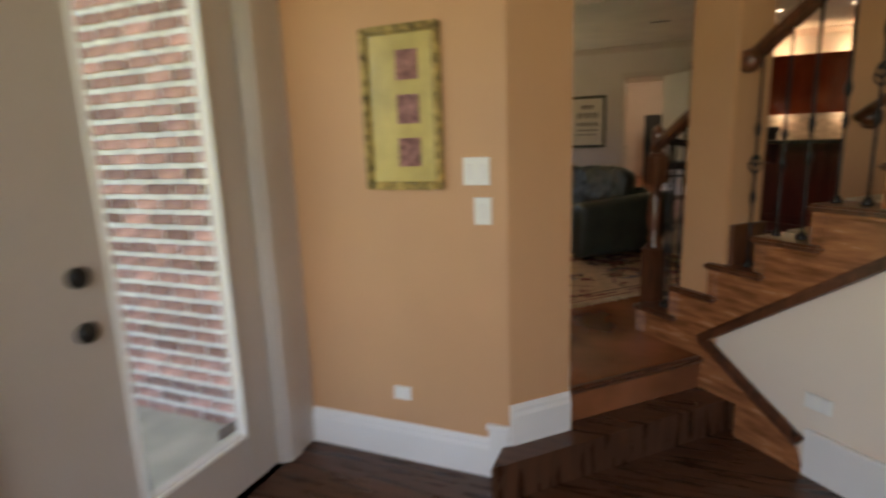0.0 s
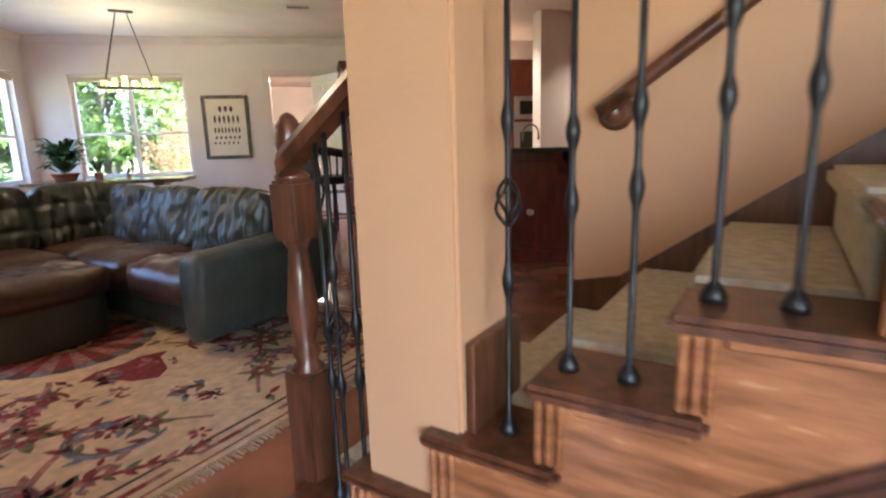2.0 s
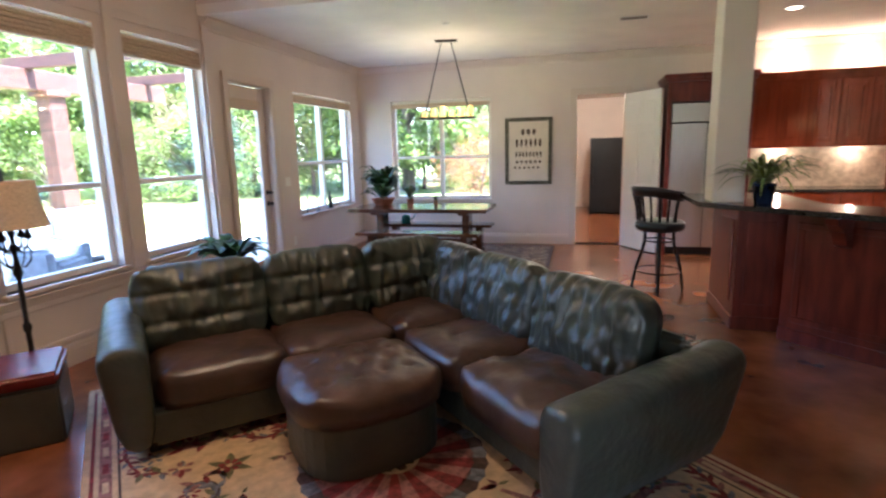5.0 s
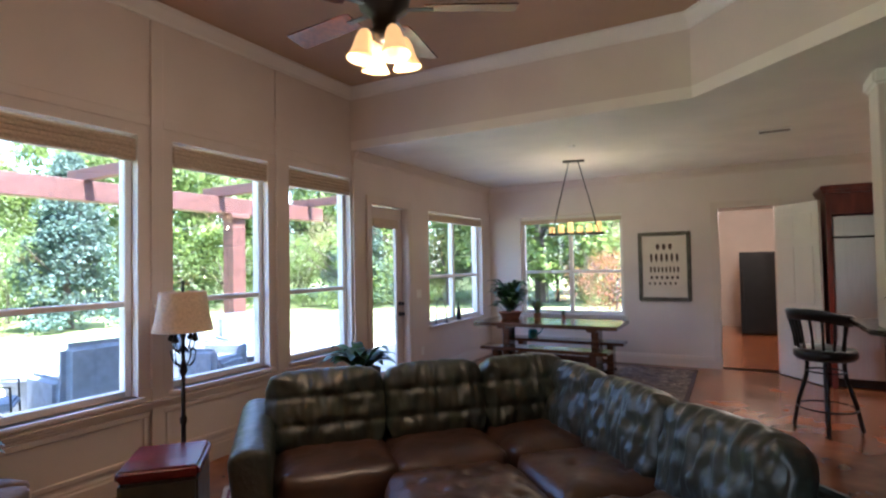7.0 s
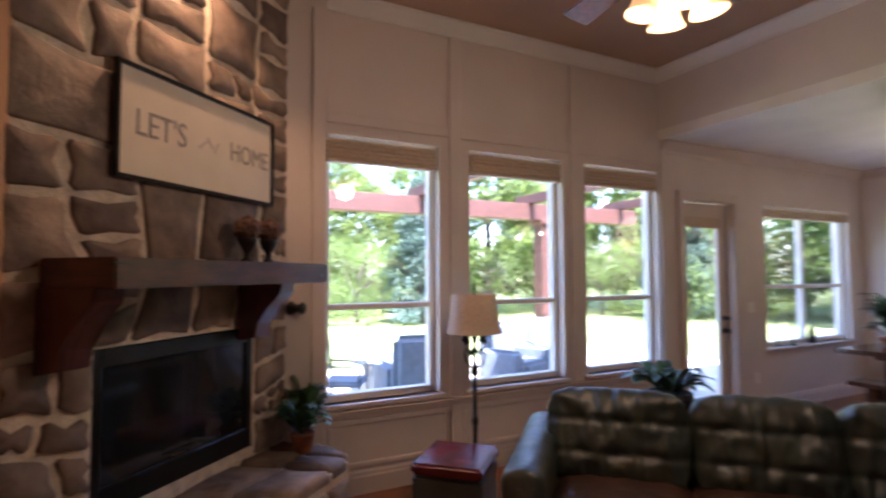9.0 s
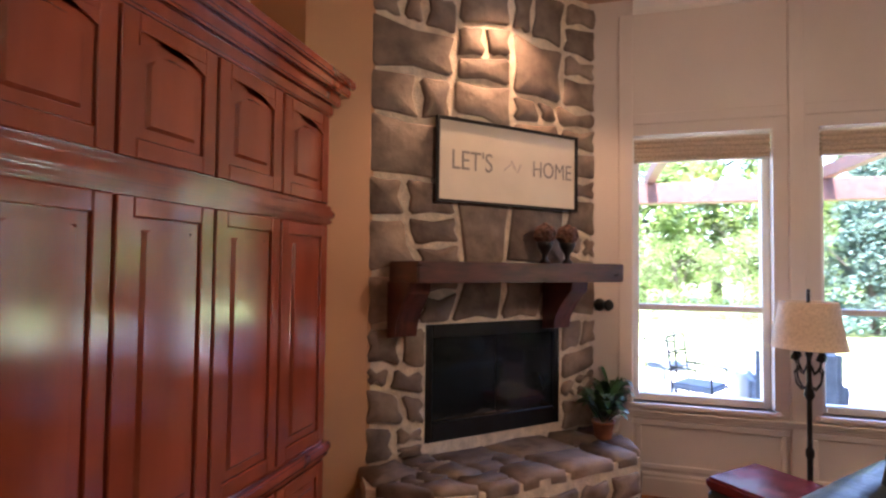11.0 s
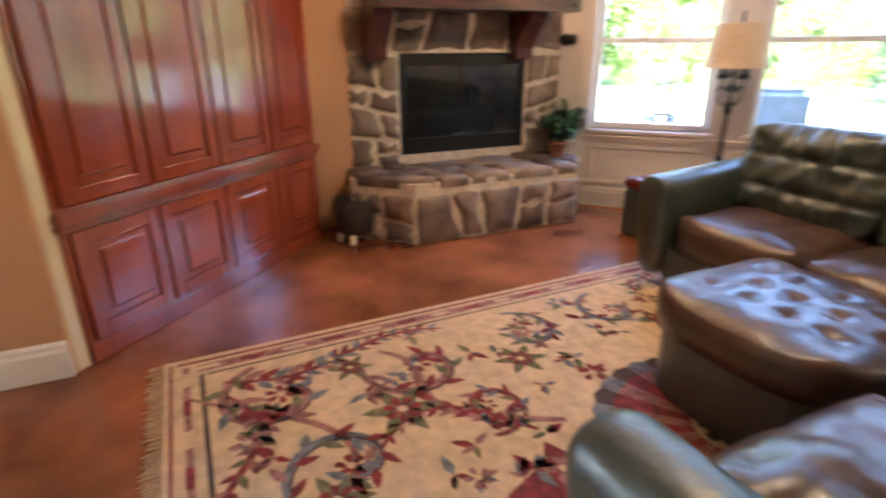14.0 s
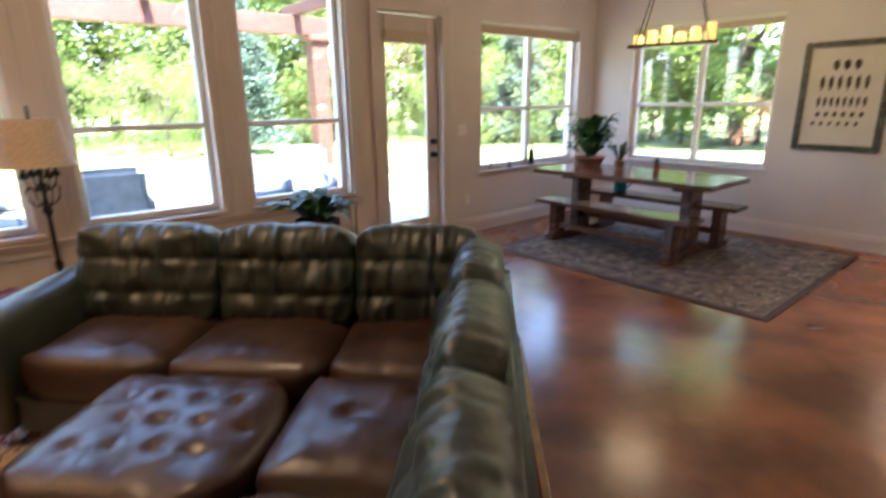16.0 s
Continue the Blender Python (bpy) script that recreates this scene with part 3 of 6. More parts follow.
WR = W0 + 0.075
for s0, s1 in ((-2.58, -2.30), (-2.01, HIGH)):
    bm = bmesh.new()
    sec = [(-0.032, -0.03), (0.032, -0.03), (0.036, 0.005), (0.026, 0.03), (0, 0.038), (-0.026, 0.03), (-0.036, 0.005)]
    ra = [[bm.verts.new((s, WR + o, rail_z(s) + u)) for o, u in sec] for s in (s0, s1)]
    for i in range(7):
        bm.faces.new((ra[0][i], ra[0][(i + 1) % 7], ra[1][(i + 1) % 7], ra[1][i]))
    bm.faces.new(ra[0])
    bm.faces.new(ra[1])
    put("handrail", bm, OAKDARK, stairs)
lathe("rail_end", [(0.01, -0.04), (0.045, -0.036), (0.055, -0.01), (0.055, 0.01), (0.045, 0.036), (0.01, 0.04)], OAKDARK, stairs, m=pose(-2.02, WR, rail_z(-2.02), 90, 0, 0))


def baluster_mesh(h, basket):
    bm = bmesh.new()
    prof = [(0.021, 0), (0.021, 0.012), (0.011, 0.03), (0.0064, 0.035)]
    for c in ((0.36, 0.5) if not basket else (0.34, 0.66)):
        for i in range(9):
            u = i / 8
            prof.append((0.0064 + 0.0078 * math.sin(math.pi * u) ** 2, h * (c - 0.045) + 0.09 * h * u))
    prof.sort(key=lambda q: q[1])
    prof.append((0.0064, h))
    add_lathe(bm, prof, seg=8)
    if basket:
        for q in range(4):
            ph = q * math.pi / 2
            add_tube(bm, [(0.028 * math.sin(math.pi * i / 10) * math.cos(ph + 2.2 * i / 10), 0.028 * math.sin(math.pi * i / 10) * math.sin(ph + 2.2 * i / 10), h * 0.5 - 0.05 + 0.1 * i / 10) for i in range(11)], 0.004, 6)
    return mesh_of("baluster", bm, IRON, True)


for k in range(1, N):
    for j, off in enumerate((0.05, 0.165)):
        s = nose(k) + off
        if s < -2.5 or -2.35 < s < -2.02:
            continue
        h = rail_z(s) - 0.028 - RISE * k
        b = new("baluster", baluster_mesh(h, (2 * k + j) % 4 == 3))
        b.parent = stairs
        b.matrix_basis = pose(s, WR, RISE * k)
for s in (-2.47, -2.37):
    b = new("baluster", baluster_mesh(rail_z(s) - 0.028 - RISE, False))
    b.parent = stairs
    b.matrix_basis = pose(s, WR, RISE)

newel = thing("newel_post", "turned oak newel post with an acorn finial", "post", pose(0.214, 3.913, 0, 0, 0, -45))
boxes("base", [(-0.05, 0.05, -0.05, 0.05, 0, 0.50)], OAKDARK, newel, bevel=0.006, seg=2)
lathe("shaft", [(0.045, 0.50), (0.05, 0.51), (0.03, 0.53), (0.042, 0.56), (0.028, 0.585), (0.04, 0.64), (0.044, 0.69), (0.033, 0.80), (0.026, 0.86), (0.036, 0.875), (0.04, 0.885), (0.04, 0.89)], OAKDARK, newel)
boxes("block", [(-0.048, 0.048, -0.048, 0.048, 0.885, 1.05)], OAKDARK, newel, bevel=0.01, seg=2)
lathe("finial", [(0.044, 1.05), (0.047, 1.056), (0.047, 1.064), (0.030, 1.074), (0.022, 1.084), (0.022, 1.092), (0.034, 1.099), (0.036, 1.105), (0.030, 1.112), (0.027, 1.120), (0.034, 1.130), (0.0375, 1.146), (0.0375, 1.165), (0.034, 1.190), (0.027, 1.208), (0.018, 1.219), (0.008, 1.226), (0.002, 1.228)], OAKDARK, newel)

far = structure(boxes("wall_stairs", [(-2.12, 5.0, W1, W1 + 0.14, -0.35, 4.3)], TAN, m=DIAG), "tan painted wall along the stairs")
bm = bmesh.new()
add_prism(bm, [(-2.14, 0.36), (-2.14, 0.62), (-1.95, 0.66), (nose(N), 0.62 + 0.706 * (nose(N) + 2.02)), (nose(N), 0.3 + 0.706 * (nose(N) + 2.02))], W1 - 0.022, W1 - 0.001, 'y')
structure(put("skirt_trim", bm, OAKDARK, m=DIAG), "dark oak skirting along the stair wall")
wr = thing("wall_handrail", "dark oak wall handrail with a round rosette end", "handrail", DIAG)
add = bmesh.new()
add_tube(add, [(-2.02, W1 - 0.07, 1.22), (-1.9, W1 - 0.07, 1.30), (HIGH, W1 - 0.07, 1.30 + 0.706 * (HIGH + 1.9))], 0.026, 10)
put("rail", add, OAKDARK, wr, smooth=True)
lathe("rosette", [(0.06, 0), (0.06, 0.012), (0.045, 0.02), (0.045, 0.03), (0.02, 0.07)], OAKDARK, wr, m=pose(-1.98, W1 - 0.001, 1.22, 90, 0, 0))
structure(prism("wall_understair", [(-2.12, 0), (-2.12, 0.3), (1.2, 2.6), (1.2, 0)], W1 - 0.06, W1 - 0.03, TAN, m=DIAG, axis='y'), "tan wall below the stairs")
structure(boxes("baseboard_stairs", [(-1.55, 1.2, W0 - 0.012, W0 + 0.011, -0.345, -0.13), (-1.55, 1.2, W0 - 0.018, W0 + 0.011, -0.15, -0.12)], WHITE, m=DIAG, bevel=0.005), "white baseboard under the stair panel")


def plate(name, m, w, h, rockers, label, cat):
    o = thing(name, label, cat, m)
    boxes("cover", [(-w / 2, w / 2, -0.008, 0, -h / 2, h / 2)], PLASTIC, o, bevel=0.003)
    rk = [(-w / 2 + w * (i + 0.5) / rockers - 0.014, -w / 2 + w * (i + 0.5) / rockers + 0.014, -0.013, -0.008, -0.03, 0.03) for i in range(rockers)]
    for b in rk:
        boxes("rocker", [b], WHITE, o, bevel=0.002)


plate("light_switch", pose(-0.465, 2.599, 1.045), 0.115, 0.115, 2, "white double light switch on the tan wall", "switch")
plate("dimmer_switch", pose(-0.44, 2.599, 0.88), 0.075, 0.115, 1, "white single switch on the tan wall", "switch")
plate("socket", pose(-0.86, 2.599, 0.0), 0.09, 0.07, 2, "white wall socket above the baseboard", "socket")
plate("socket", pose(0.905, 3.025, 0.02, 0, 0, -45), 0.115, 0.07, 2, "white wall socket with a small plug-in", "socket")

gf = thing("gold_picture_frame", "antique gold framed collage of three small photos", "picture", pose(-0.79, 2.598, 1.31))
fw, fh = 0.185, 0.34
boxes("frame", [(-fw, -fw + 0.035, -0.03, 0, -fh, fh), (fw - 0.035, fw, -0.03, 0, -fh, fh), (-fw + 0.035, fw - 0.035, -0.03, 0, fh - 0.035, fh), (-fw + 0.035, fw - 0.035, -0.03, 0, -fh, -fh + 0.035)], GOLD, gf, bevel=0.008, seg=2)
boxes("mat_board", [(-fw + 0.035, fw - 0.035, -0.008, 0, -fh + 0.035, fh - 0.035)], material("gold_mat", (0.55, 0.42, 0.14), 0.25, vary=0.1, coat=0.6), gf)
boxes("photo", [(-0.02, 0.08, -0.011, -0.008, z - 0.06, z + 0.06) for z in (0.18, 0.0, -0.18)], RUGMAUVE, gf)

# ---- fireplace ----

FPL = 1.85


def stone_cells(x0, x1, z0, z1, rng, big=0.30):
    """Split a rectangle into uneven quads with slanted joints."""
    out = []

    def split(q, depth):
        (ax, az), (bx, bz), (cx, cz), (dx, dz) = q
        w = (bx - ax + cx - dx) / 2
        h = (dz - az + cz - bz) / 2
        lim = big * rng.uniform(0.45, 1.55)
        if depth > 9 or (w < lim * 1.25 and h < lim):
            out.append(q)
            return
        f, g = rng.uniform(0.36, 0.64), rng.uniform(-0.07, 0.07)
        if w / 1.25 > h:
            u, v = f + g, f - g
            p, r = (ax + (bx - ax) * u, az + (bz - az) * u), (dx + (cx - dx) * v, dz + (cz - dz) * v)
            split((q[0], p, r, q[3]), depth + 1)
            split((p, q[1], q[2], r), depth + 1)
        else:
            u, v = f + g, f - g
            p, r = (ax + (dx - ax) * u, az + (dz - az) * u), (bx + (cx - bx) * v, bz + (cz - bz) * v)
            split((q[0], q[1], r, p), depth + 1)
            split((p, r, q[2], q[3]), depth + 1)
    split(((x0, z0), (x1, z0), (x1, z1), (x0, z1)), 0)
    return out


def stone_mesh(q, rng, gap, depth):
    """A worn stone: the quad drawn in by half a joint, corners clipped, face domed and uneven."""
    c = Vector((sum(p[0] for p in q) / 4, sum(p[1] for p in q) / 4))
    ring = []
    for i in range(4):
        p, nx, pv = Vector(q[i]), Vector(q[(i + 1) % 4]), Vector(q[i - 1])
        inn = (c - p).normalized()
        p2 = p + inn * gap * 0.9
        for tgt, k in ((pv, 1), (nx, 1)):
            d = tgt - p
            ring.append(p2 + d.normalized() * min(d.length * 0.2, rng.uniform(0.004, 0.035)))
        mid = (p + nx) / 2
        ring.append(mid + (c - mid).normalized() * gap * rng.uniform(0.3, 1.9))
    bm = bmesh.new()
    lo = [bm.verts.new((p.x, 0.0, p.y)) for p in ring]
    mi = [bm.verts.new((p.x, -depth * rng.uniform(0.5, 0.75), p.y)) for p in ring]
    hi = []
    for p in ring:
        r = c + (p - c) * 0.94
        hi.append(bm.verts.new((r.x, -depth * rng.uniform(0.85, 1.25), r.y)))
    n = len(ring)
    for a, b in ((lo, mi), (mi, hi)):
        for i in range(n):
            bm.faces.new((a[i], a[(i + 1) % n], b[(i + 1) % n], b[i]))
    ce = bm.verts.new((c.x, -depth * rng.uniform(1.0, 1.2), c.y))
    for i in range(n):
        bm.faces.new((hi[i], hi[(i + 1) % n], ce))
    return mesh_of("stone", bm, STONE, True)


def stones(parent, m, cells, rng, gap=0.028, depth=0.024, skip=None):
    for q in cells:
        cx, cz = sum(p[0] for p in q) / 4, sum(p[1] for p in q) / 4
        if skip and skip(cx, cz):
            continue
        o = new("stone", stone_mesh(q, rng, gap, depth))
        o.parent = parent
        o.matrix_basis = m


rng = random.Random(11)
fp = thing("fireplace", "corner fireplace of grey-brown fieldstone with pale mortar and raised hearth", "fireplace")
# local x from the cabinet end to the window end, -y out into the room
FACE = Matrix.Translation((-2.886, 3.368, 0)) @ Matrix(((-S, -S, 0, 0), (S, -S, 0, 0), (0, 0, 1, 0), (0, 0, 0, 1)))
fp.matrix_basis = FACE
bm = bmesh.new()
B0, B1, BZ0, BZ1 = 0.42, 1.51, 0.52, 1.265
for b in ((0, B0, 0, 0.5, 0, 3.66), (B1, FPL, 0, 0.5, 0, 3.66), (B0, B1, 0, 0.5, BZ1, 3.66), (B0, B1, 0, 0.5, 0, BZ0), (B0, B1, 0.3, 0.5, BZ0, BZ1)):
    add_box(bm, *b)
put("mortar", bm, MORTAR, fp)
I4 = Matrix.Identity(4)
stones(fp, I4, stone_cells(0, B0, 0.45, BZ1, rng, 0.34), rng)
stones(fp, I4, stone_cells(B1, FPL, 0.45, BZ1, rng, 0.30), rng)
stones(fp, I4, stone_cells(0, FPL, BZ1, 3.62, rng, 0.40), rng)
# hearth
HT = 0.45
HP = [(0.0, 0.0), (-0.06, -0.26), (0.30, -0.60), (1.66, -0.60), (FPL, -0.20), (FPL, 0.0)]
prism("hearth_core", [(p[0], p[1]) for p in HP], 0, HT - 0.02, MORTAR, fp)
for p, q in ((HP[1], HP[2]), (HP[2], HP[3]), (HP[3], HP[4]), (HP[0], HP[1])):
    d = Vector((q[0] - p[0], q[1] - p[1]))
    ang = math.degrees(math.atan2(d.y, d.x))
    stones(fp, pose(p[0], p[1], 0, 0, 0, ang), stone_cells(0.0, d.length, 0.0, HT - 0.09, rng, 0.33), rng, depth=0.025)
# hearth slabs
def inside(x, y):
    return y > -0.58 and not (x < 0.28 and y < -0.26 - (x + 0.06) * 0.94) and not (x > 1.66 and y < -0.58 + (x - 1.66) * 1.2)
for q in stone_cells(-0.06, FPL, -0.62, 0.0, rng, 0.33):
    cl = [(min(FPL - 0.01, max(-0.03, x)), y) for x, y in q]
    out = []
    for x, y in cl:
        if x < 0.28 and y < -0.28 - (x + 0.06) * 0.94:
            y = -0.28 - (x + 0.06) * 0.94
        if x > 1.66 and y < -0.60 + (x - 1.66) * 1.2:
            y = -0.60 + (x - 1.66) * 1.2
        out.append((x, y))
    ar = abs(sum(out[i][0] * out[(i + 1) % 4][1] - out[(i + 1) % 4][0] * out[i][1] for i in range(4))) / 2
    if ar < 0.01:
        continue
    o = new("stone", stone_mesh(out, rng, 0.014, 0.06))
    o.parent = fp
    o.matrix_basis = Matrix(((1, 0, 0, 0), (0, 0, 1, 0), (0, -1, 0, HT - 0.055), (0, 0, 0, 1)))
# firebox
fb = thing("fireplace_insert", "black metal fireplace insert with dark glass doors", "fireplace insert", FACE)
boxes("frame", [(B0 + 0.005, B0 + 0.05, 0.0, 0.04, BZ0, BZ1 - 0.005), (B1 - 0.05, B1 - 0.005, 0, 0.04, BZ0, BZ1 - 0.005), (B0 + 0.05, B1 - 0.05, 0, 0.04, BZ1 - 0.09, BZ1 - 0.005), (B0 + 0.05, B1 - 0.05, 0, 0.04, BZ0, BZ0 + 0.12)], BLACK, fb, bevel=0.004)
boxes("glass_door", [(B0 + 0.05, 0.962, 0.02, 0.028, BZ0 + 0.12, BZ1 - 0.09), (0.968, B1 - 0.05, 0.02, 0.028, BZ0 + 0.12, BZ1 - 0.09)], DARKGLASS, fb)
boxes("handle", [(0.86, 0.95, -0.015, -0.003, BZ0 + 0.14, BZ0 + 0.15), (0.98, 1.07, -0.015, -0.003, BZ0 + 0.14, BZ0 + 0.15)], CHROME, fb)
# mantel
mt = thing("mantel_shelf", "dark mahogany beam mantel on two carved corbels", "mantel", FACE)
MF = -0.43
boxes("beam", [(0.15, 1.70, MF, -0.035, 1.54, 1.66)], MANTEL, mt, bevel=0.008, seg=2)
for x in (0.14, 1.32):
    prism("corbel", [(-0.036, 1.54), (-0.34, 1.54), (-0.33, 1.48), (-0.24, 1.40), (-0.17, 1.30), (-0.16, 1.22), (-0.036, 1.20)], x, x + 0.14, MANTEL, mt, bevel=0.004, m=Matrix(((0, 0, 1, 0), (1, 0, 0, 0), (0, 1, 0, 0), (0, 0, 0, 1))))
sg = thing("wall_sign", "white wooden sign lettered in grey with a dark frame", "sign", FACE @ pose(0, -0.04, 0))
sx0, sx1, sz0, sz1 = 0.47, 1.60, 2.06, 2.57
boxes("board", [(sx0, sx1, -0.012, 0, sz0, sz1)], PAPER, sg)
boxes("frame", [(sx0 - 0.02, sx0, -0.03, 0, sz0 - 0.02, sz1 + 0.02), (sx1, sx1 + 0.02, -0.03, 0, sz0 - 0.02, sz1 + 0.02), (sx0, sx1, -0.03, 0, sz1, sz1 + 0.02), (sx0, sx1, -0.03, 0, sz0 - 0.02, sz0)], BLACK, sg, bevel=0.003)


def writing(text, size, mat, parent, m, name="lettering"):
    c = bpy.data.curves.new(name, 'FONT')
    c.body, c.size, c.extrude, c.align_x, c.align_y = text, size, 0.001, 'CENTER', 'CENTER'
    c.materials.append(mat)
    o = new(name, c)
    dg = bpy.context.evaluated_depsgraph_get()
    me = bpy.data.meshes.new_from_object(o.evaluated_get(dg))
    bpy.data.objects.remove(o)
    o = new(name, me)
    o.parent = parent
    o.matrix_basis = m
    return o


for txt, x, s, mt_, sh in (("LET'S", 0.72, 0.17, GREYINK, 1.0), ("HOME", 1.39, 0.15, GREYINK, 1.0)):
    writing(txt, s * 0.85, mt_, sg, pose(x, -0.0135, 2.315, 90, 0, 0) @ Matrix.Diagonal((sh, 1.25, 1, 1)))
PALEINK = material("pale_ink", (0.56, 0.48, 0.44), 0.8, bump=0)
for k in range(3):
    boxes("script_stroke", [(-0.035, 0.035, -0.0145, -0.0122, -0.006, 0.006)], PALEINK, sg, m=pose(1.0 + 0.05 * k, 0, 2.31 + 0.02 * (k % 2), 0, (-40, 55, -60)[k], 0))
for x, h in ((1.23, 0.25), (1.43, 0.26)):
    u = thing("urn_vase", "small dark urn with a ball of dried moss", "vase", FACE @ pose(x, -0.17, 1.662), group="urns on the mantel")
    lathe("urn", [(0.035, 0), (0.04, 0.01), (0.018, 0.03), (0.02, 0.06), (0.05, 0.11), (0.06, 0.14), (0.05, 0.15)], BLACK, u, seg=16)
    bm = bmesh.new()
    bmesh.ops.create_icosphere(bm, subdivisions=3, radius=0.075)
    for v in bm.verts:
        v.co *= 1 + 0.18 * noise.noise(v.co * 30)
        v.co.z += 0.195
    put("moss_ball", bm, material("dried_moss", (0.10, 0.045, 0.03), 0.9, vary=0.4, scale=40, bump=1), u)


def leaf_blade(bm, base, yaw, length, width, rise, droop, seg=5):
    d, sd = Vector((math.cos(yaw), math.sin(yaw), 0)), Vector((-math.sin(yaw), math.cos(yaw), 0))
    prev = None
    for i in range(seg + 1):
        u = i / seg
        p = Vector(base) + d * length * u * (1 - 0.25 * u * droop) + Vector((0, 0, rise * math.sin(u * 1.9) - droop * length * u * u * 0.6))
        w = width * math.sin(math.pi * (0.08 + 0.92 * u)) ** 0.8 / 2 + 0.0008
        pair = (bm.verts.new(p + sd * w + Vector((0, 0, w * 0.3))), bm.verts.new(p), bm.verts.new(p - sd * w + Vector((0, 0, w * 0.3))))
        if prev:
            bm.faces.new((prev[0], prev[1], pair[1], pair[0]))
            bm.faces.new((prev[1], prev[2], pair[2], pair[1]))
        prev = pair


def plant(label, m, pot, potmat, leaves, length, width, rise, droop, mat, height=0.0, seed=1, stems=False):
    r = random.Random(seed)
    o = thing("potted_plant", label, "plant", m)
    ph = pot[1]
    lathe("pot", [(pot[0] * 0.7, 0), (pot[0] * 0.75, 0.004), (pot[0], ph * 0.9), (pot[0] * 1.06, ph * 0.9), (pot[0] * 1.06, ph), (pot[0] * 0.92, ph), (pot[0] * 0.9, ph * 0.9)], potmat, o, seg=20)
    bm = bmesh.new()
    for i in range(leaves):
        a = r.uniform(0, 6.283)
        h = ph + r.uniform(0, height)
        k = r.uniform(0.6, 1.15)
        rad = r.uniform(0, pot[0] * 0.6)
        leaf_blade(bm, (rad * math.cos(a), rad * math.sin(a), h), a + r.uniform(-0.5, 0.5), length * k, width * r.uniform(0.7, 1.2), rise * r.uniform(0.5, 1.3), droop * r.uniform(0.4, 1.2))
    put("leaf", bm, mat, o, smooth=True)
    bm = bmesh.new()
    for i in range(5):
        a = i * 1.3
        add_tube(bm, [(0.01 * math.cos(a), 0.01 * math.sin(a), ph * 0.85), (0.03 * math.cos(a), 0.03 * math.sin(a), ph + height * 0.6 + 0.02)], 0.004, 5)
    put("stem", bm, RUGGREEN, o)
    return o


plant("leafy green plant in a terracotta pot on the hearth", FACE @ pose(1.68, -0.26, HT + 0.005), (0.075, 0.12), TERRA, 45, 0.2, 0.06, 0.14, 0.5, LEAF, 0.1, 3)
plant("small green plant in a white pot on the hearth", FACE @ pose(1.87, -0.16, HT + 0.005), (0.06, 0.11), PLASTIC, 40, 0.16, 0.05, 0.16, 0.4, LEAF, 0.14, 4)
wb = thing("wall_bracket", "small dark iron bracket on the stone", "bracket", FACE @ pose(1.86, -0.035, 1.36))
lathe("disc", [(0.05, 0), (0.05, 0.02), (0.03, 0.05), (0.03, 0.09), (0.045, 0.1), (0.03, 0.12)], BLACK, wb, m=pose(0, 0, 0, 90, 0, 0), seg=14)

# ---- built-in cabinet ----
cb = thing("media_cabinet", "built-in cherry wood media cabinet with raised panel doors", "cabinet", pose(-0.78, 3.29, 0, 0, 0, 180))
CW = 1.80
boxes("body", [(0, CW, 0, 0.5, 0.09, 2.62)], CHERRY, cb)
boxes("plinth", [(0.0, CW, -0.012, 0.02, 0.0, 0.092)], CHERRY, cb, bevel=0.006)
boxes("ledge", [(-0.02, CW + 0.02, -0.04, 0.05, 0.64, 0.69), (-0.02, CW + 0.02, -0.025, 0.05, 0.61, 0.64)], CHERRY, cb, bevel=0.01, seg=2)
boxes("ledge", [(-0.02, CW + 0.02, -0.04, 0.05, 1.88, 1.925), (-0.02, CW + 0.02, -0.025, 0.05, 1.85, 1.88), (-0.02, CW + 0.02, -0.025, 0.05, 1.925, 1.95)], CHERRY, cb, bevel=0.01, seg=2)
bm = bmesh.new()
for o, z0, z1 in ((0.02, 2.44, 2.50), (0.05, 2.50, 2.56), (0.09, 2.56, 2.61), (0.11, 2.61, 2.66)):
    add_box(bm, -o, CW + o, -o, 0.5, z0, z1, bevel=0.01, seg=2)
put("crown", bm, CHERRY, cb)


def raised_door(parent, x0, x1, z0, z1, arch=False, mat=None):
    mat = mat or CHERRY
    d = new("door")
    d.parent = parent
    d.matrix_basis = pose(x0, -0.022, z0)
    w, h = x1 - x0, z1 - z0
    f = 0.065
    boxes("stile", [(0, f, 0, 0.021, 0, h), (w - f, w, 0, 0.021, 0, h), (f, w - f, 0, 0.021, 0, f), (f, w - f, 0, 0.021, h - f, h)], mat, d, bevel=0.004)
    bm = bmesh.new()
    a, b, c, e = f + 0.004, w - f - 0.004, f + 0.004, h - f - 0.004
    add_box(bm, a, b, 0.012, 0.02, c, e)
    k = 0.035
    top = [(a + k + (b - a - 2 * k) * i / 8, e - k - (0.05 * (1 - math.sin(math.pi * i / 8)) if arch else 0)) for i in range(9)]
    add_prism(bm, [(a + k, c + k), (b - k, c + k)] + top[::-1], 0.0, 0.012, 'y')
    bmesh.ops.bevel(bm, geom=[q for q in bm.edges if all(abs(v.co.y) < 1e-5 for v in q.verts)], offset=0.011, segments=1, affect='EDGES')
    put("panel", bm, mat, d)
    if arch:
        prism("arch_rail", [(f, h - f + 0.001)] + [(f + (w - 2 * f) * i / 8, h - f - 0.045 * (1 - math.sin(math.pi * i / 8))) for i in range(9)] + [(w - f, h - f + 0.001)], 0.0, 0.02, mat, d, 'y')


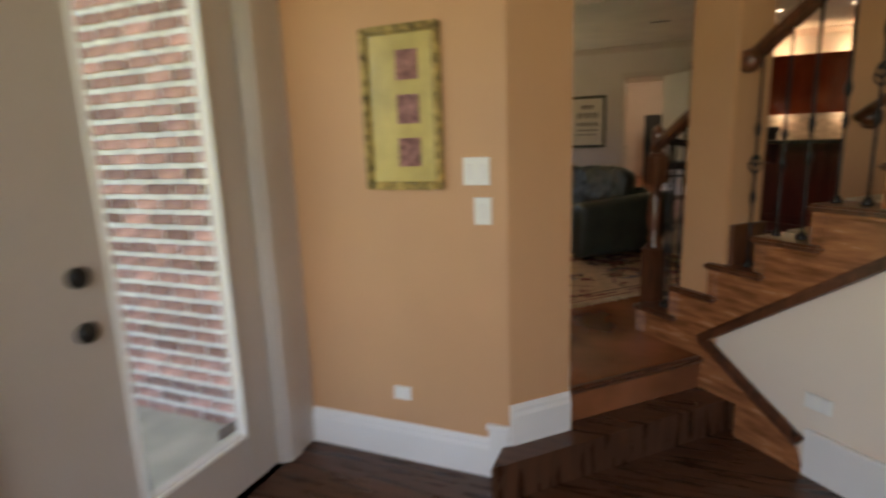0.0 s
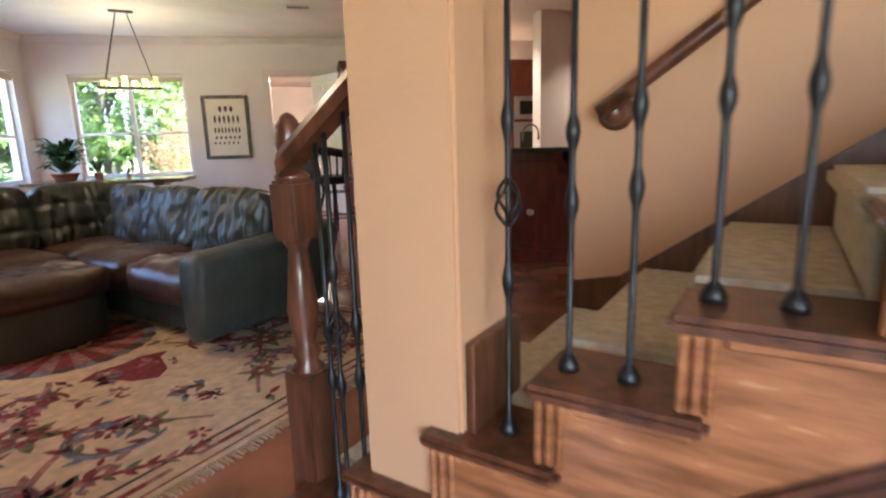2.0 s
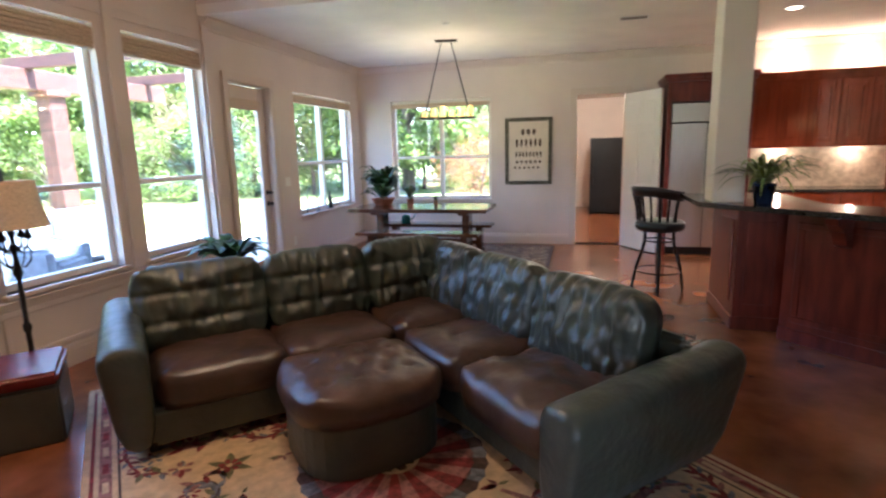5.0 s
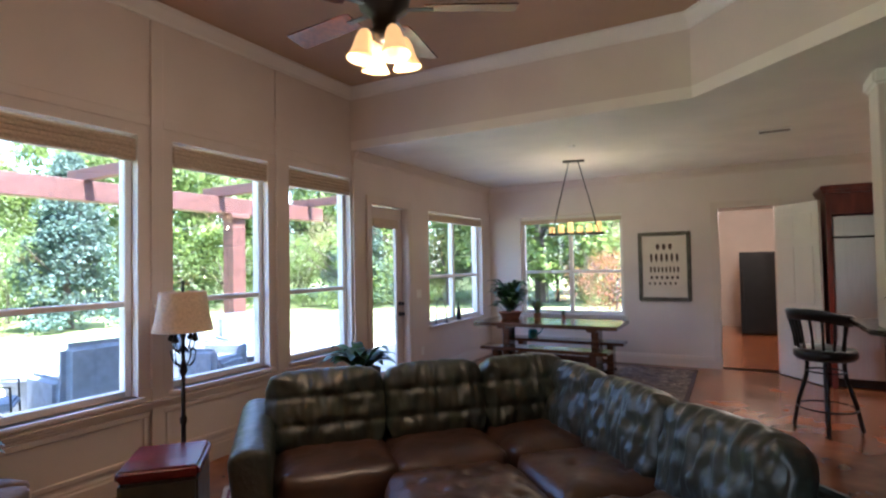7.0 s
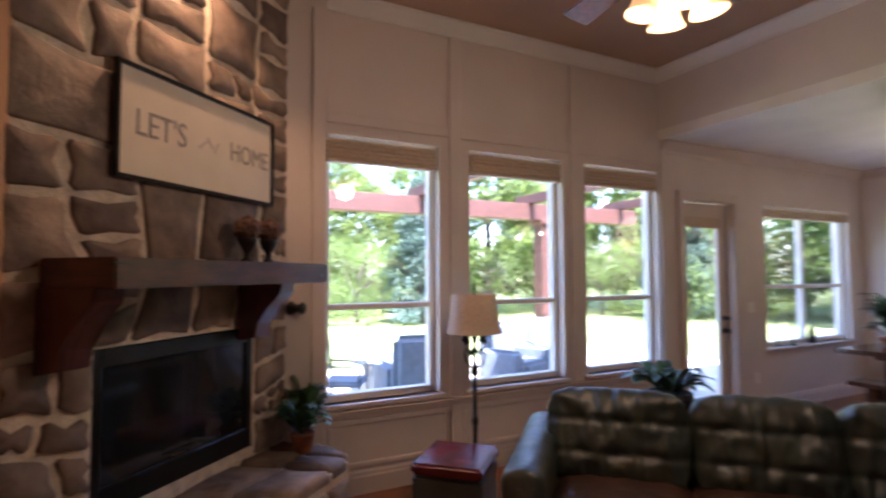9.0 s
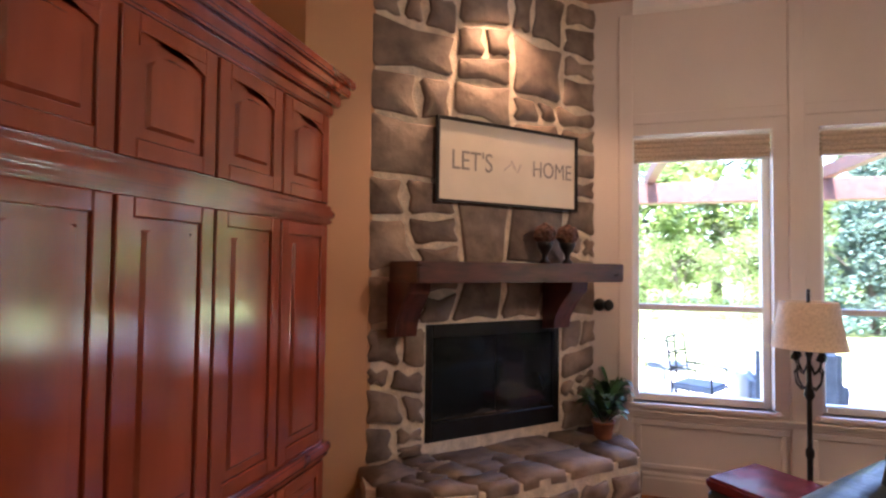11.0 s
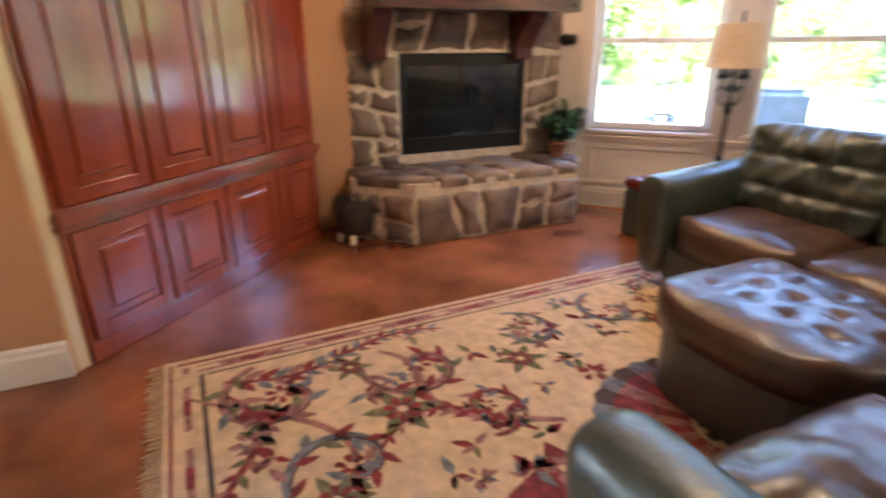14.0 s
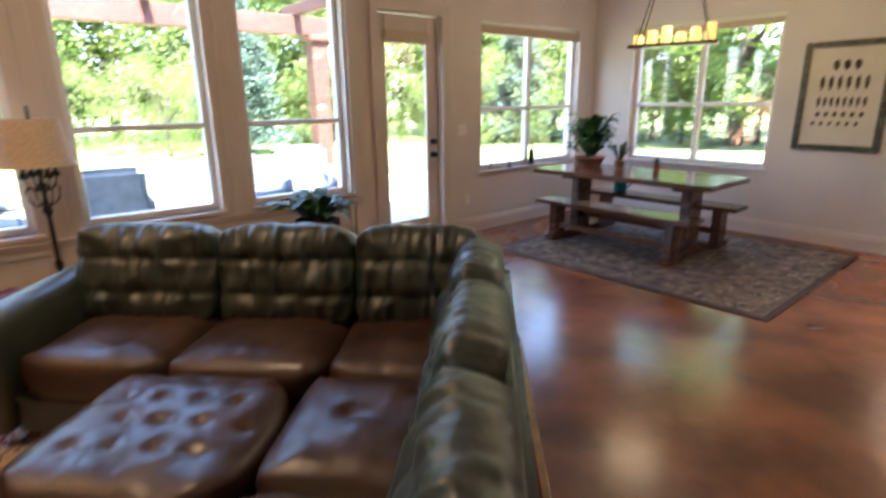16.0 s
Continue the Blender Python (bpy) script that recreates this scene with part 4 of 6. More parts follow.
dw = (CW - 0.10) / 4
for i in range(4):
    x = 0.03 + i * (dw + 0.013)
    raised_door(cb, x, x + dw, 0.11, 0.60)
    raised_door(cb, x, x + dw, 0.71, 1.84)
    raised_door(cb, x, x + dw, 1.96, 2.43, True)
structure(boxes("trim_cabinet", [(-0.775, -0.705, 2.76, 3.285, 0.0, 3.66)], material("pale_yellow_edge", (0.70, 0.58, 0.36), 0.5, vary=0.03), bevel=0.01, seg=2), "pale painted wall end beside the cabinet")
structure(prism("wall_fireplace_side", [(-2.60, 3.0), (-2.60, 3.12), (-2.886, 3.40), (-3.2, 3.45), (-3.0, 2.75), (-2.60, 2.75)], 0, 3.66, TAN), "tan wall between cabinet and stone")
fl = thing("log_holder", "dark wicker log basket on small pale feet", "basket", pose(-2.62, 3.55, 0))
lathe("basket", [(0.10, 0.06), (0.125, 0.08), (0.14, 0.2), (0.13, 0.30), (0.12, 0.31), (0.11, 0.28), (0.1, 0.1)], WICKER, fl, seg=18)
for b in ((0.05, 0.09, -0.1, -0.06, 0, 0.07), (0.09, 0.13, 0.02, 0.06, 0, 0.07), (-0.11, -0.07, -0.06, -0.02, 0, 0.07), (-0.06, -0.02, 0.07, 0.11, 0, 0.07)):
    boxes("foot", [b], PLASTIC, fl, bevel=0.008)
plate("socket", pose(-0.42, 3.001, 0.20, 0, 0, 135), 0.11, 0.09, 2, "white wall socket by the cabinet", "socket")
plant("tall topiary plant in a dark green pot in the niche", pose(-0.47, 2.93, 0.895), (0.10, 0.38), material("dark_green_glaze", (0.03, 0.045, 0.02), 0.4), 110, 0.14, 0.05, 0.05, 0.6, LEAF, 0.62, 8)

# ---- sectional sofa ----
SOFA = pose(-1.47, 7.85, 0, 0, 0, -135)   # local x along the window side, local y along the bar side
so = thing("sectional_sofa", "dark green-brown leather L-shaped sectional with pillow backs, worn seats", "sofa", SOFA)


def cushion(name, x0, x1, y0, y1, z0, z1, mat, parent, puff=0.05, wrinkle=0.012, tufts=(), nx=22, ny=22, seed=0, lean=(0, 0), power=5.0, rows=0, gather=0.0):
    """A padded block: rounded in plan, domed on top, with folds, tufts and cross seams."""
    bm = bmesh.new()
    cx, cy, hx, hy = (x0 + x1) / 2, (y0 + y1) / 2, (x1 - x0) / 2, (y1 - y0) / 2
    off = Vector((seed * 3.1, seed * 1.7, 0))

    def place(u, v, top):
        r = max(abs(u), abs(v))
        if r > 1e-6:
            n = (abs(u) ** power + abs(v) ** power) ** (1 / power)
            k = r / n
            u, v = u * k, v * k
        edge = max(abs(u), abs(v)) ** 4
        x, y = cx + u * hx, cy + v * hy
        if not top:
            return Vector((x, y, z0))
        z = z1 + puff * (1 - edge) - 0.02 * edge ** 3
        q = Vector((x * 4, y * 4, 0)) + off
        z += wrinkle * noise.noise(q) + wrinkle * 0.8 * abs(noise.noise(Vector((x * 9, y * 3.5, 1)) + off)) + wrinkle * 0.5 * noise.noise(q * 3.3)
        if gather:
            z += gather * (noise.noise(Vector((x * 24, y * 5, 2)) + off) + 0.8 * abs(noise.noise(Vector((x * 17, y * 7, 5)) + off)))
        for i in range(rows):
            c = -1 + 2 * (i + 1) / (rows + 1)
            z -= 0.018 * math.exp(-((v - c) / 0.07) ** 2)
        for tx, ty in tufts:
            dd = (x - tx) ** 2 + (y - ty) ** 2
            z -= 0.022 * math.exp(-dd / 0.0010)
        return Vector((x, y, z))
    grid = [[bm.verts.new(place(-1 + 2 * i / nx, -1 + 2 * j / ny, True)) for j in range(ny + 1)] for i in range(nx + 1)]
    for i in range(nx):
        for j in range(ny):
            bm.faces.new((grid[i][j], grid[i + 1][j], grid[i + 1][j + 1], grid[i][j + 1]))
    border = [grid[i][0] for i in range(nx + 1)] + [grid[nx][j] for j in range(1, ny + 1)] + [grid[i][ny] for i in range(nx - 1, -1, -1)] + [grid[0][j] for j in range(ny - 1, 0, -1)]
    high, mid, low = [], [], []
    for v in border:
        d = Vector((v.co.x - cx, v.co.y - cy, 0))
        fold = 1.2 * gather * (noise.noise(Vector((v.co.x * 26, v.co.y * 26, 7)) + off) + 0.6 * noise.noise(Vector((v.co.x * 11, v.co.y * 11, 3)) + off))
        high.append(bm.verts.new(Vector((cx, cy, z0 + (v.co.z - z0) * 0.8)) + d * (1.025 + fold * 1.1)))
        mid.append(bm.verts.new(Vector((cx, cy, z0 + (v.co.z - z0) * 0.45)) + d * (1.03 + fold * 1.3)))
        low.append(bm.verts.new(Vector((cx, cy, z0)) + d))
    n = len(border)
    for a, b in ((border, high), (high, mid), (mid, low)):
        for i in range(n):
            bm.faces.new((a[i], b[i], b[(i + 1) % n], a[(i + 1) % n]))
    bm.faces.new(low)
    return put(name, bm, mat, parent, smooth=True)


def pillow_back(name, m, w, h, t, parent, seed, mat):
    """A leaning back cushion built flat (x wide, y up) and stood up by m."""
    o = cushion(name, -w / 2, w / 2, 0, h, 0, t, mat, parent, puff=0.05, wrinkle=0.026, nx=72, ny=30, seed=seed, power=4.5, rows=2, gather=0.02,
                tufts=[(-w * 0.25, h * 0.35), (w * 0.25, h * 0.35), (0, h * 0.35), (-w * 0.25, h * 0.68), (w * 0.25, h * 0.68), (0, h * 0.68)])
    o.matrix_basis = m
    return o


D = 0.90
LX, LY = 2.34, 2.36
boxes("base", [(0.02, LX, 0.02, 0.86, 0.06, 0.27), (0.02, 0.86, 0.86, LY, 0.06, 0.27)], LEATHER, so, bevel=0.02, seg=2)
boxes("back_frame", [(0.08, LX + 0.1, 0.0, 0.10, 0.06, 0.67), (0.08, 0.17, 0.10, LY + 0.02, 0.06, 0.67)], LEATHER, so, bevel=0.035, seg=3)
boxes("base_piping", [(0.9, LX - 0.02, 0.858, 0.874, 0.235, 0.25), (0.856, 0.872, 0.88, LY - 0.02, 0.235, 0.25)], LEATHER, so, bevel=0.006, seg=2)
for x, y in ((0.08, 0.05), (2.3, 0.05), (2.3, 0.75), (0.08, 2.25), (0.75, 2.25)):
    boxes("foot", [(x, x + 0.06, y, y + 0.06, 0.012, 0.062)], BLACK, so, bevel=0.008)
# seats
cushion("seat_cushion", 1.60, LX - 0.03, 0.22, 0.88, 0.25, 0.42, SEATLEATHER, so, seed=1)
cushion("seat_cushion", 0.90, 1.61, 0.22, 0.88, 0.25, 0.42, SEATLEATHER, so, seed=2)
cushion("seat_cushion", 0.20, 0.89, 0.20, 0.86, 0.25, 0.42, SEATLEATHER, so, seed=3)
cushion("seat_cushion", 0.22, 0.92, 0.87, 1.55, 0.25, 0.42, SEATLEATHER, so, seed=4, tufts=[(0.45, 1.05), (0.68, 1.2), (0.45, 1.35)])
cushion("seat_cushion", 0.22, 0.94, 1.56, LY - 0.02, 0.25, 0.42, SEATLEATHER, so, seed=5, wrinkle=0.03)
# backs along the window side (facing +y) and along the bar side (facing +x)
for i, (a, b) in enumerate(((1.60, 2.37), (0.88, 1.59), (0.22, 0.87))):
    pillow_back("back_cushion", Matrix.Translation(((a + b) / 2, 0.19, 0.36)) @ Euler((radians(77), 0, radians(180))).to_matrix().to_4x4(), b - a, 0.53, 0.19, so, 10 + i, LEATHER)
for i, (a, b) in enumerate(((0.20, 0.80), (0.81, 1.50), (1.51, 2.26))):
    o = cushion("back_cushion", -(b - a) / 2, (b - a) / 2, 0, 0.50, 0, 0.15, LEATHER, so, puff=0.045, wrinkle=0.03, nx=84, ny=34, seed=20 + i, power=4.0, gather=0.023,
                tufts=[((b - a) * k, 0.28) for k in (-0.2, 0.2)])
    o.matrix_basis = Matrix.Translation((0.265, (a + b) / 2, 0.36)) @ Euler((radians(74), 0, radians(90))).to_matrix().to_4x4()


def arm(name, m, length, parent, h):
    """A boxy padded arm with a rolled top; its rear rakes back and its front drops a little."""
    prof = [(-0.085, 0.06), (-0.09, 0.30), (-0.09, h - 0.07), (-0.075, h - 0.025), (-0.03, h), (0.04, h + 0.008), (0.11, h - 0.01), (0.145, h - 0.06), (0.135, h - 0.13), (0.115, 0.35), (0.085, 0.06)]
    bm = bmesh.new()
    rings = []
    st = 26
    for i in range(st + 1):
        u = i / st
        k = 1.0 if u < 0.93 else math.sqrt(max(0.0, 1 - ((u - 0.93) / 0.07) ** 2)) * 0.2 + 0.8
        ring = []
        for y, z in prof:
            fold = 0.007 * noise.noise(Vector((u * 14, y * 9, length))) + 0.004 * noise.noise(Vector((u * 40, y * 14, 3.0)))
            rake = -0.13 * (z / h) * (1 - u) ** 2
            drop = (0.03 - 0.06 * u) * (z / h)
            ring.append(bm.verts.new((u * length + rake, 0.03 + (y - 0.03) * k, 0.06 + (z - 0.06) * (0.97 + 0.03 * k) + drop + (fold if z > 0.3 else 0))))
        rings.append(ring)
    n = len(prof)
    for a, b in zip(rings, rings[1:]):
        for i in range(n):
            bm.faces.new((a[i], a[(i + 1) % n], b[(i + 1) % n], b[i]))
    bm.faces.new(rings[0])
    bm.faces.new(rings[-1])
    o = put(name, bm, LEATHER, parent, m, smooth=True)
    md = o.modifiers.new("soft", 'SUBSURF')
    md.levels = md.render_levels = 1


arm("armrest", pose(0.04, LY + 0.05, 0), 0.97, so, 0.61)
arm("armrest", pose(LX + 0.06, 0.06, 0) @ Matrix(((0, 1, 0, 0), (1, 0, 0, 0), (0, 0, 1, 0), (0, 0, 0, 1))), 0.86, so, 0.66)

ot = thing("tufted_ottoman", "round-fronted brown leather ottoman with button tufting", "ottoman", SOFA)
tf = [(1.03 + 0.15 * i + (0.085 if j % 2 else 0), 0.98 + 0.15 * j) for i in range(4) for j in range(4)]
cushion("seat", 0.945, 1.74, 0.885, 1.66, 0.29, 0.42, SEATLEATHER, ot, puff=0.04, wrinkle=0.008, tufts=tf, nx=40, ny=36, power=3.0)
bm = bmesh.new()
ring = []
for i in range(40):
    a = 2 * math.pi * i / 40
    u, v = math.cos(a), math.sin(a)
    n = (abs(u) ** 3 + abs(v) ** 3) ** (1 / 3)
    ring.append((1.342 + 0.375 * u / n, 1.272 + 0.37 * v / n))
add_prism(bm, ring, 0.02, 0.31)
put("base", bm, LEATHER, ot)
so2 = thing("side_ottoman", "oxblood leather storage cube beside the sofa", "ottoman", SOFA @ pose(2.98, 0.12, 0))
boxes("body", [(-0.22, 0.22, -0.22, 0.26, 0.0, 0.34)], LEATHER, so2, bevel=0.015, seg=2)
boxes("lid", [(-0.23, 0.23, -0.23, 0.27, 0.345, 0.42)], REDLEATHER, so2, bevel=0.02, seg=3)

# ---- rug ----
RUG = pose(-0.855, 3.565, 0, 0, 0, 46.5)   # local x from the near corner to the bar-side corner, local y away
RW, RL = 2.72, 3.75
rug = thing("area_rug", "cream wool area rug with burgundy and blue floral scrolls", "rug", RUG)
boxes("pile", [(0, RW, 0.03, RL, 0.001, 0.011)], RUGCREAM, rug, bevel=0.004)


def flat(bm, pts, z):
    f = bm.faces.new([bm.verts.new((x, y, z)) for x, y in pts])
    return f


def ribbon(bm, pts, w, z):
    prev = None
    for i, p in enumerate(pts):
        q, r = Vector(pts[max(0, i - 1)]), Vector(pts[min(len(pts) - 1, i + 1)])
        d = (r - q).normalized()
        ww = w * (0.45 + 0.55 * math.sin(math.pi * min(1, (i + 1) / len(pts))))
        n = Vector((-d.y, d.x)) * ww / 2
        pr = (bm.verts.new((p[0] + n.x, p[1] + n.y, z)), bm.verts.new((p[0] - n.x, p[1] - n.y, z)))
        if prev:
            bm.faces.new((prev[0], prev[1], pr[1], pr[0]))
        prev = pr


layers = {k: bmesh.new() for k in ("red", "mauve", "blue", "green", "dark", "cream")}
ZR = 0.0118


def petal_flower(x, y, r, n, key, a0=0.0, z=ZR):
    for i in range(n):
        a = a0 + 2 * math.pi * i / n
        flat(layers[key], [(x + r * k * math.cos(a + o), y + r * k * math.sin(a + o)) for k, o in ((0.15, 0), (0.7, 0.35), (1.0, 0.18), (1.0, -0.18), (0.7, -0.35))], z)
    flat(layers["cream"], [(x + r * 0.28 * math.cos(i), y + r * 0.28 * math.sin(i)) for i in range(6)], z + 0.0006)


def rug_leaf(x, y, a, l, key):
    flat(layers[key], [(x + l * (u * math.cos(a) - v * math.sin(a)), y + l * (u * math.sin(a) + v * math.cos(a))) for u, v in ((0, 0), (0.35, 0.2), (0.7, 0.14), (1, 0), (0.7, -0.14), (0.35, -0.2))], ZR + 0.0003)


def scroll(x, y, r, a0, turn, key, rr):
    pts = []
    for i in range(30):
        u = i / 29
        a = a0 + turn * 5.2 * u
        k = r * (1 - 0.78 * u)
        pts.append((x + k * math.cos(a), y + k * math.sin(a)))
    ribbon(layers[key], pts, 0.05 * r / 0.25, ZR)
    ribbon(layers["dark"], [(p[0] + 0.012, p[1] + 0.012) for p in pts], 0.012 * r / 0.25, ZR + 0.0002)
    for i in range(2, 27, 2):
        p, q = Vector(pts[i]), Vector(pts[i + 1])
        a = math.atan2(q.y - p.y, q.x - p.x)
        rug_leaf(p.x, p.y, a + 0.8 * turn * (1 if i % 4 else -1), 0.105 * r / 0.25, rr.choice(("mauve", "red", "green", "blue")))
    petal_flower(x, y, r * 0.24, 6, "red")


rr = random.Random(5)
BW = 0.30
for off, w, key in ((0.035, 0.018, "red"), (0.075, 0.055, "mauve"), (0.155, 0.012, "dark")):
    b = layers[key]
    for q in (((off, off), (RW - off, off + w)), ((off, RL - off - w), (RW - off, RL - off)), ((off, off + w), (off + w, RL - off - w)), ((RW - off - w, off + w), (RW - off, RL - off - w))):
        (xa, ya), (xb, yb) = q
        flat(b, [(xa, ya + 0.03), (xb, ya + 0.03), (xb, yb if yb < RL else RL), (xa, yb)], ZR - 0.0003)
for i in range(13):     # dashes in the border band
    for yy in (0.116, RL - 0.116):
        x = 0.18 + i * (RW - 0.36) / 12
        flat(layers["red" if i % 2 else "cream"], [(x - 0.05, yy - 0.014), (x + 0.05, yy - 0.014), (x + 0.05, yy + 0.014), (x - 0.05, yy + 0.014)], ZR + 0.0006)
for i in range(19):
    for xx in (0.1025, RW - 0.1025):
        y = 0.2 + i * (RL - 0.4) / 18
        flat(layers["red" if i % 2 else "cream"], [(xx - 0.014, y - 0.05), (xx + 0.014, y - 0.05), (xx + 0.014, y + 0.05), (xx - 0.014, y + 0.05)], ZR + 0.0006)
CXR, CYR = RW / 2, RL / 2
for i in range(28):     # fan-shaped centre medallion
    a = 2 * math.pi * i / 28
    for r0, r1, key in ((0.13, 0.40, "red" if i % 2 else "mauve"), (0.40, 0.47, "dark" if i % 2 else "blue")):
        o = math.pi / 28
        flat(layers[key], [(CXR + r0 * math.cos(a - o), CYR + r0 * math.sin(a - o)), (CXR + r1 * math.cos(a - o), CYR + r1 * math.sin(a - o)), (CXR + r1 * 1.03 * math.cos(a), CYR + r1 * 1.03 * math.sin(a)), (CXR + r1 * math.cos(a + o), CYR + r1 * math.sin(a + o)), (CXR + r0 * math.cos(a + o), CYR + r0 * math.sin(a + o))], ZR)
petal_flower(CXR, CYR, 0.11, 8, "dark", z=ZR + 0.0005)
for sx in (-1, 1):
    for sy in (-1, 1):
        for dx, dy, r, a0, tn, key in ((0.92, 1.42, 0.26, 0.3, 1, "mauve"), (0.42, 1.28, 0.23, 2.2, -1, "blue"), (0.88, 0.85, 0.25, 1.2, 1, "mauve"), (0.92, 0.28, 0.2, 0.0, -1, "blue"), (0.5, 0.72, 0.17, 2.8, 1, "red")):
            scroll(CXR + sx * dx, CYR + sy * dy, r, a0 * sx * sy + (0 if sx > 0 else math.pi), tn * sx * sy, key, rr)
        ribbon(layers["mauve"], [(CXR + sx * (0.3 + 0.75 * u), CYR + sy * (0.5 + 0.16 * math.sin(5 * u) + 0.62 * u)) for u in [i / 20 for i in range(21)]], 0.05, ZR)
        ribbon(layers["mauve"], [(CXR + sx * (0.12 + 0.95 * u), CYR + sy * (1.55 - 0.3 * math.sin(4 * u))) for u in [i / 20 for i in range(21)]], 0.03, ZR)
        flat(layers["red"], [(CXR + sx * x, CYR + sy * y) for x, y in ((0.0, 0.95), (0.09, 0.88), (0.16, 0.70), (0.24, 0.64), (0.12, 0.58), (0.0, 0.60))], ZR)


def acanthus(pts, l, keys):
    """A vine with paired pointed leaves that shrink towards its tip."""
    ribbon(layers["red"], pts, 0.03, ZR + 0.0001)
    for i in range(1, len(pts) - 1):
        p, q = Vector(pts[i]), Vector(pts[i + 1])
        a = math.atan2(q.y - p.y, q.x - p.x)
        k = l * (1 - 0.55 * i / len(pts))
        rug_leaf(p.x, p.y, a + 0.75, k, keys[i % len(keys)])
        rug_leaf(p.x, p.y, a - 0.75, k * 0.85, keys[(i + 1) % len(keys)])


for sx in (-1, 1):
    for sy in (-1, 1):
        def at(x, y):
            return (CXR + sx * x, CYR + sy * y)
        acanthus([at(1.10 - 0.07 * math.sin(6 * u), 1.62 - 1.0 * u) for u in [i / 16 for i in range(17)]], 0.13, ("blue", "mauve", "red"))
        acanthus([at(1.0 - 0.75 * u, 1.62 - 0.10 * math.sin(5 * u)) for u in [i / 13 for i in range(14)]], 0.12, ("red", "mauve", "green"))
        acanthus([at(0.30 + 0.28 * math.sin(2.6 * u), 0.62 + 0.55 * u) for u in [i / 10 for i in range(11)]], 0.10, ("mauve", "red"))
        for x, y, rad in ((0.62, 1.02, 0.075), (0.30, 1.36, 0.06), (0.72, 0.42, 0.06), (0.98, 1.12, 0.05)):
            for k in range(6):
                rug_leaf(*at(x, y), k * 1.05 + 0.3, rad * 2.1, "green")
            petal_flower(*at(x, y), rad, 7, "red", x, ZR + 0.0009)
for i in range(150):
    x, y = rr.uniform(0.24, RW - 0.24), rr.uniform(0.24, RL - 0.24)
    if (x - CXR) ** 2 + (y - CYR) ** 2 < 0.28:
        continue
    if i % 3 == 0:
        petal_flower(x, y, rr.uniform(0.035, 0.065), 5, rr.choice(("red", "mauve", "blue")), rr.uniform(0, 6), ZR + 0.0008)
    for j in range(4):
        rug_leaf(x, y, rr.uniform(0, 6.28), rr.uniform(0.05, 0.10), rr.choice(("green", "blue", "mauve", "red")))
for k, mt_ in (("red", RUGRED), ("mauve", RUGMAUVE), ("blue", RUGBLUE), ("green", RUGGREEN), ("dark", RUGDARK), ("cream", RUGCREAM)):
    o = put("motif", layers[k], mt_, rug)
    tagged(o, kind="stuff")
bm = bmesh.new()
for i in range(210):
    x = 0.006 + i * (RW - 0.012) / 209
    for y, sgn in ((0.03, -1), (RL, 1)):
        j, l = rr.uniform(-0.008, 0.008), rr.uniform(0.04, 0.07) * sgn
        add_prism(bm, [(x - 0.003, y), (x + 0.003, y), (x + 0.002 + j, y + l), (x - 0.002 + j, y + l)], 0.001, 0.005)
tagged(put("fringe", bm, RUGCREAM, rug), kind="stuff")

# ---- dining end ----
r2 = thing("dining_rug", "worn grey-brown patterned rug with a dark border", "rug", pose(-3.45, 9.62, 0, 0, 0, 0.5))
boxes("pile", [(0, 2.66, 0, 2.38, 0.001, 0.010)], RUG2, r2, bevel=0.003)
boxes("border", [(0, 2.66, 0, 0.05, 0.0101, 0.012), (0, 2.66, 2.33, 2.38, 0.0101, 0.012), (0, 0.05, 0.05, 2.33, 0.0101, 0.012), (2.61, 2.66, 0.05, 2.33, 0.0101, 0.012)], RUGDARK, r2)
bm = bmesh.new()
rx = random.Random(9)
for i in range(230):
    x, y = rx.choice((rx.uniform(0.09, 2.57), rx.uniform(0.09, 2.57), rx.uniform(2.2, 2.57))), rx.uniform(0.09, 2.29)
    a, l = rx.uniform(0, 6.28), rx.uniform(0.05, 0.13)
    flat(bm, [(x + l * (u * math.cos(a) - v * math.sin(a)), y + l * (u * math.sin(a) + v * math.cos(a))) for u, v in ((0, 0), (0.3, 0.22), (0.7, 0.12), (1, 0), (0.6, -0.2), (0.3, -0.1))], 0.0108 + i * 1e-6)
tagged(put("motif", bm, material("tan_wool", (0.33, 0.26, 0.18), 0.95, vary=0.3, scale=30, bump=0.5, bump_scale=200), r2), kind="stuff")

ZF = 0.0125
tb = thing("dining_table", "walnut trestle dining table with a polished top", "table", pose(-2.62, 10.86, ZF))
boxes("top", [(-1.0, 1.0, -0.43, 0.43, 0.705, 0.755)], WALNUT, tb, bevel=0.008, seg=2)
for x in (-0.68, 0.60):
    boxes("leg", [(x, x + 0.10, -0.13, 0.13, 0.06, 0.705), (x - 0.02, x + 0.12, -0.34, 0.34, 0.0, 0.075), (x - 0.02, x + 0.12, -0.30, 0.30, 0.655, 0.705)], WALNUT, tb, bevel=0.012, seg=2)
boxes("stretcher", [(-0.58, 0.60, -0.03, 0.03, 0.20, 0.29)], WALNUT, tb, bevel=0.006)


def bench(m):
    b = thing("dining_bench", "walnut trestle bench beside the dining table", "bench", m, "benches at the dining table")
    boxes("seat", [(-0.87, 0.87, -0.16, 0.16, 0.40, 0.445)], WALNUT, b, bevel=0.008, seg=2)
    for x in (-0.72, 0.62):
        boxes("leg", [(x, x + 0.09, -0.09, 0.09, 0.05, 0.40), (x - 0.01, x + 0.10, -0.15, 0.15, 0, 0.06)], WALNUT, b, bevel=0.01, seg=2)
    boxes("stretcher", [(-0.63, 0.62, -0.02, 0.02, 0.13, 0.19)], WALNUT, b, bevel=0.005)
    return b


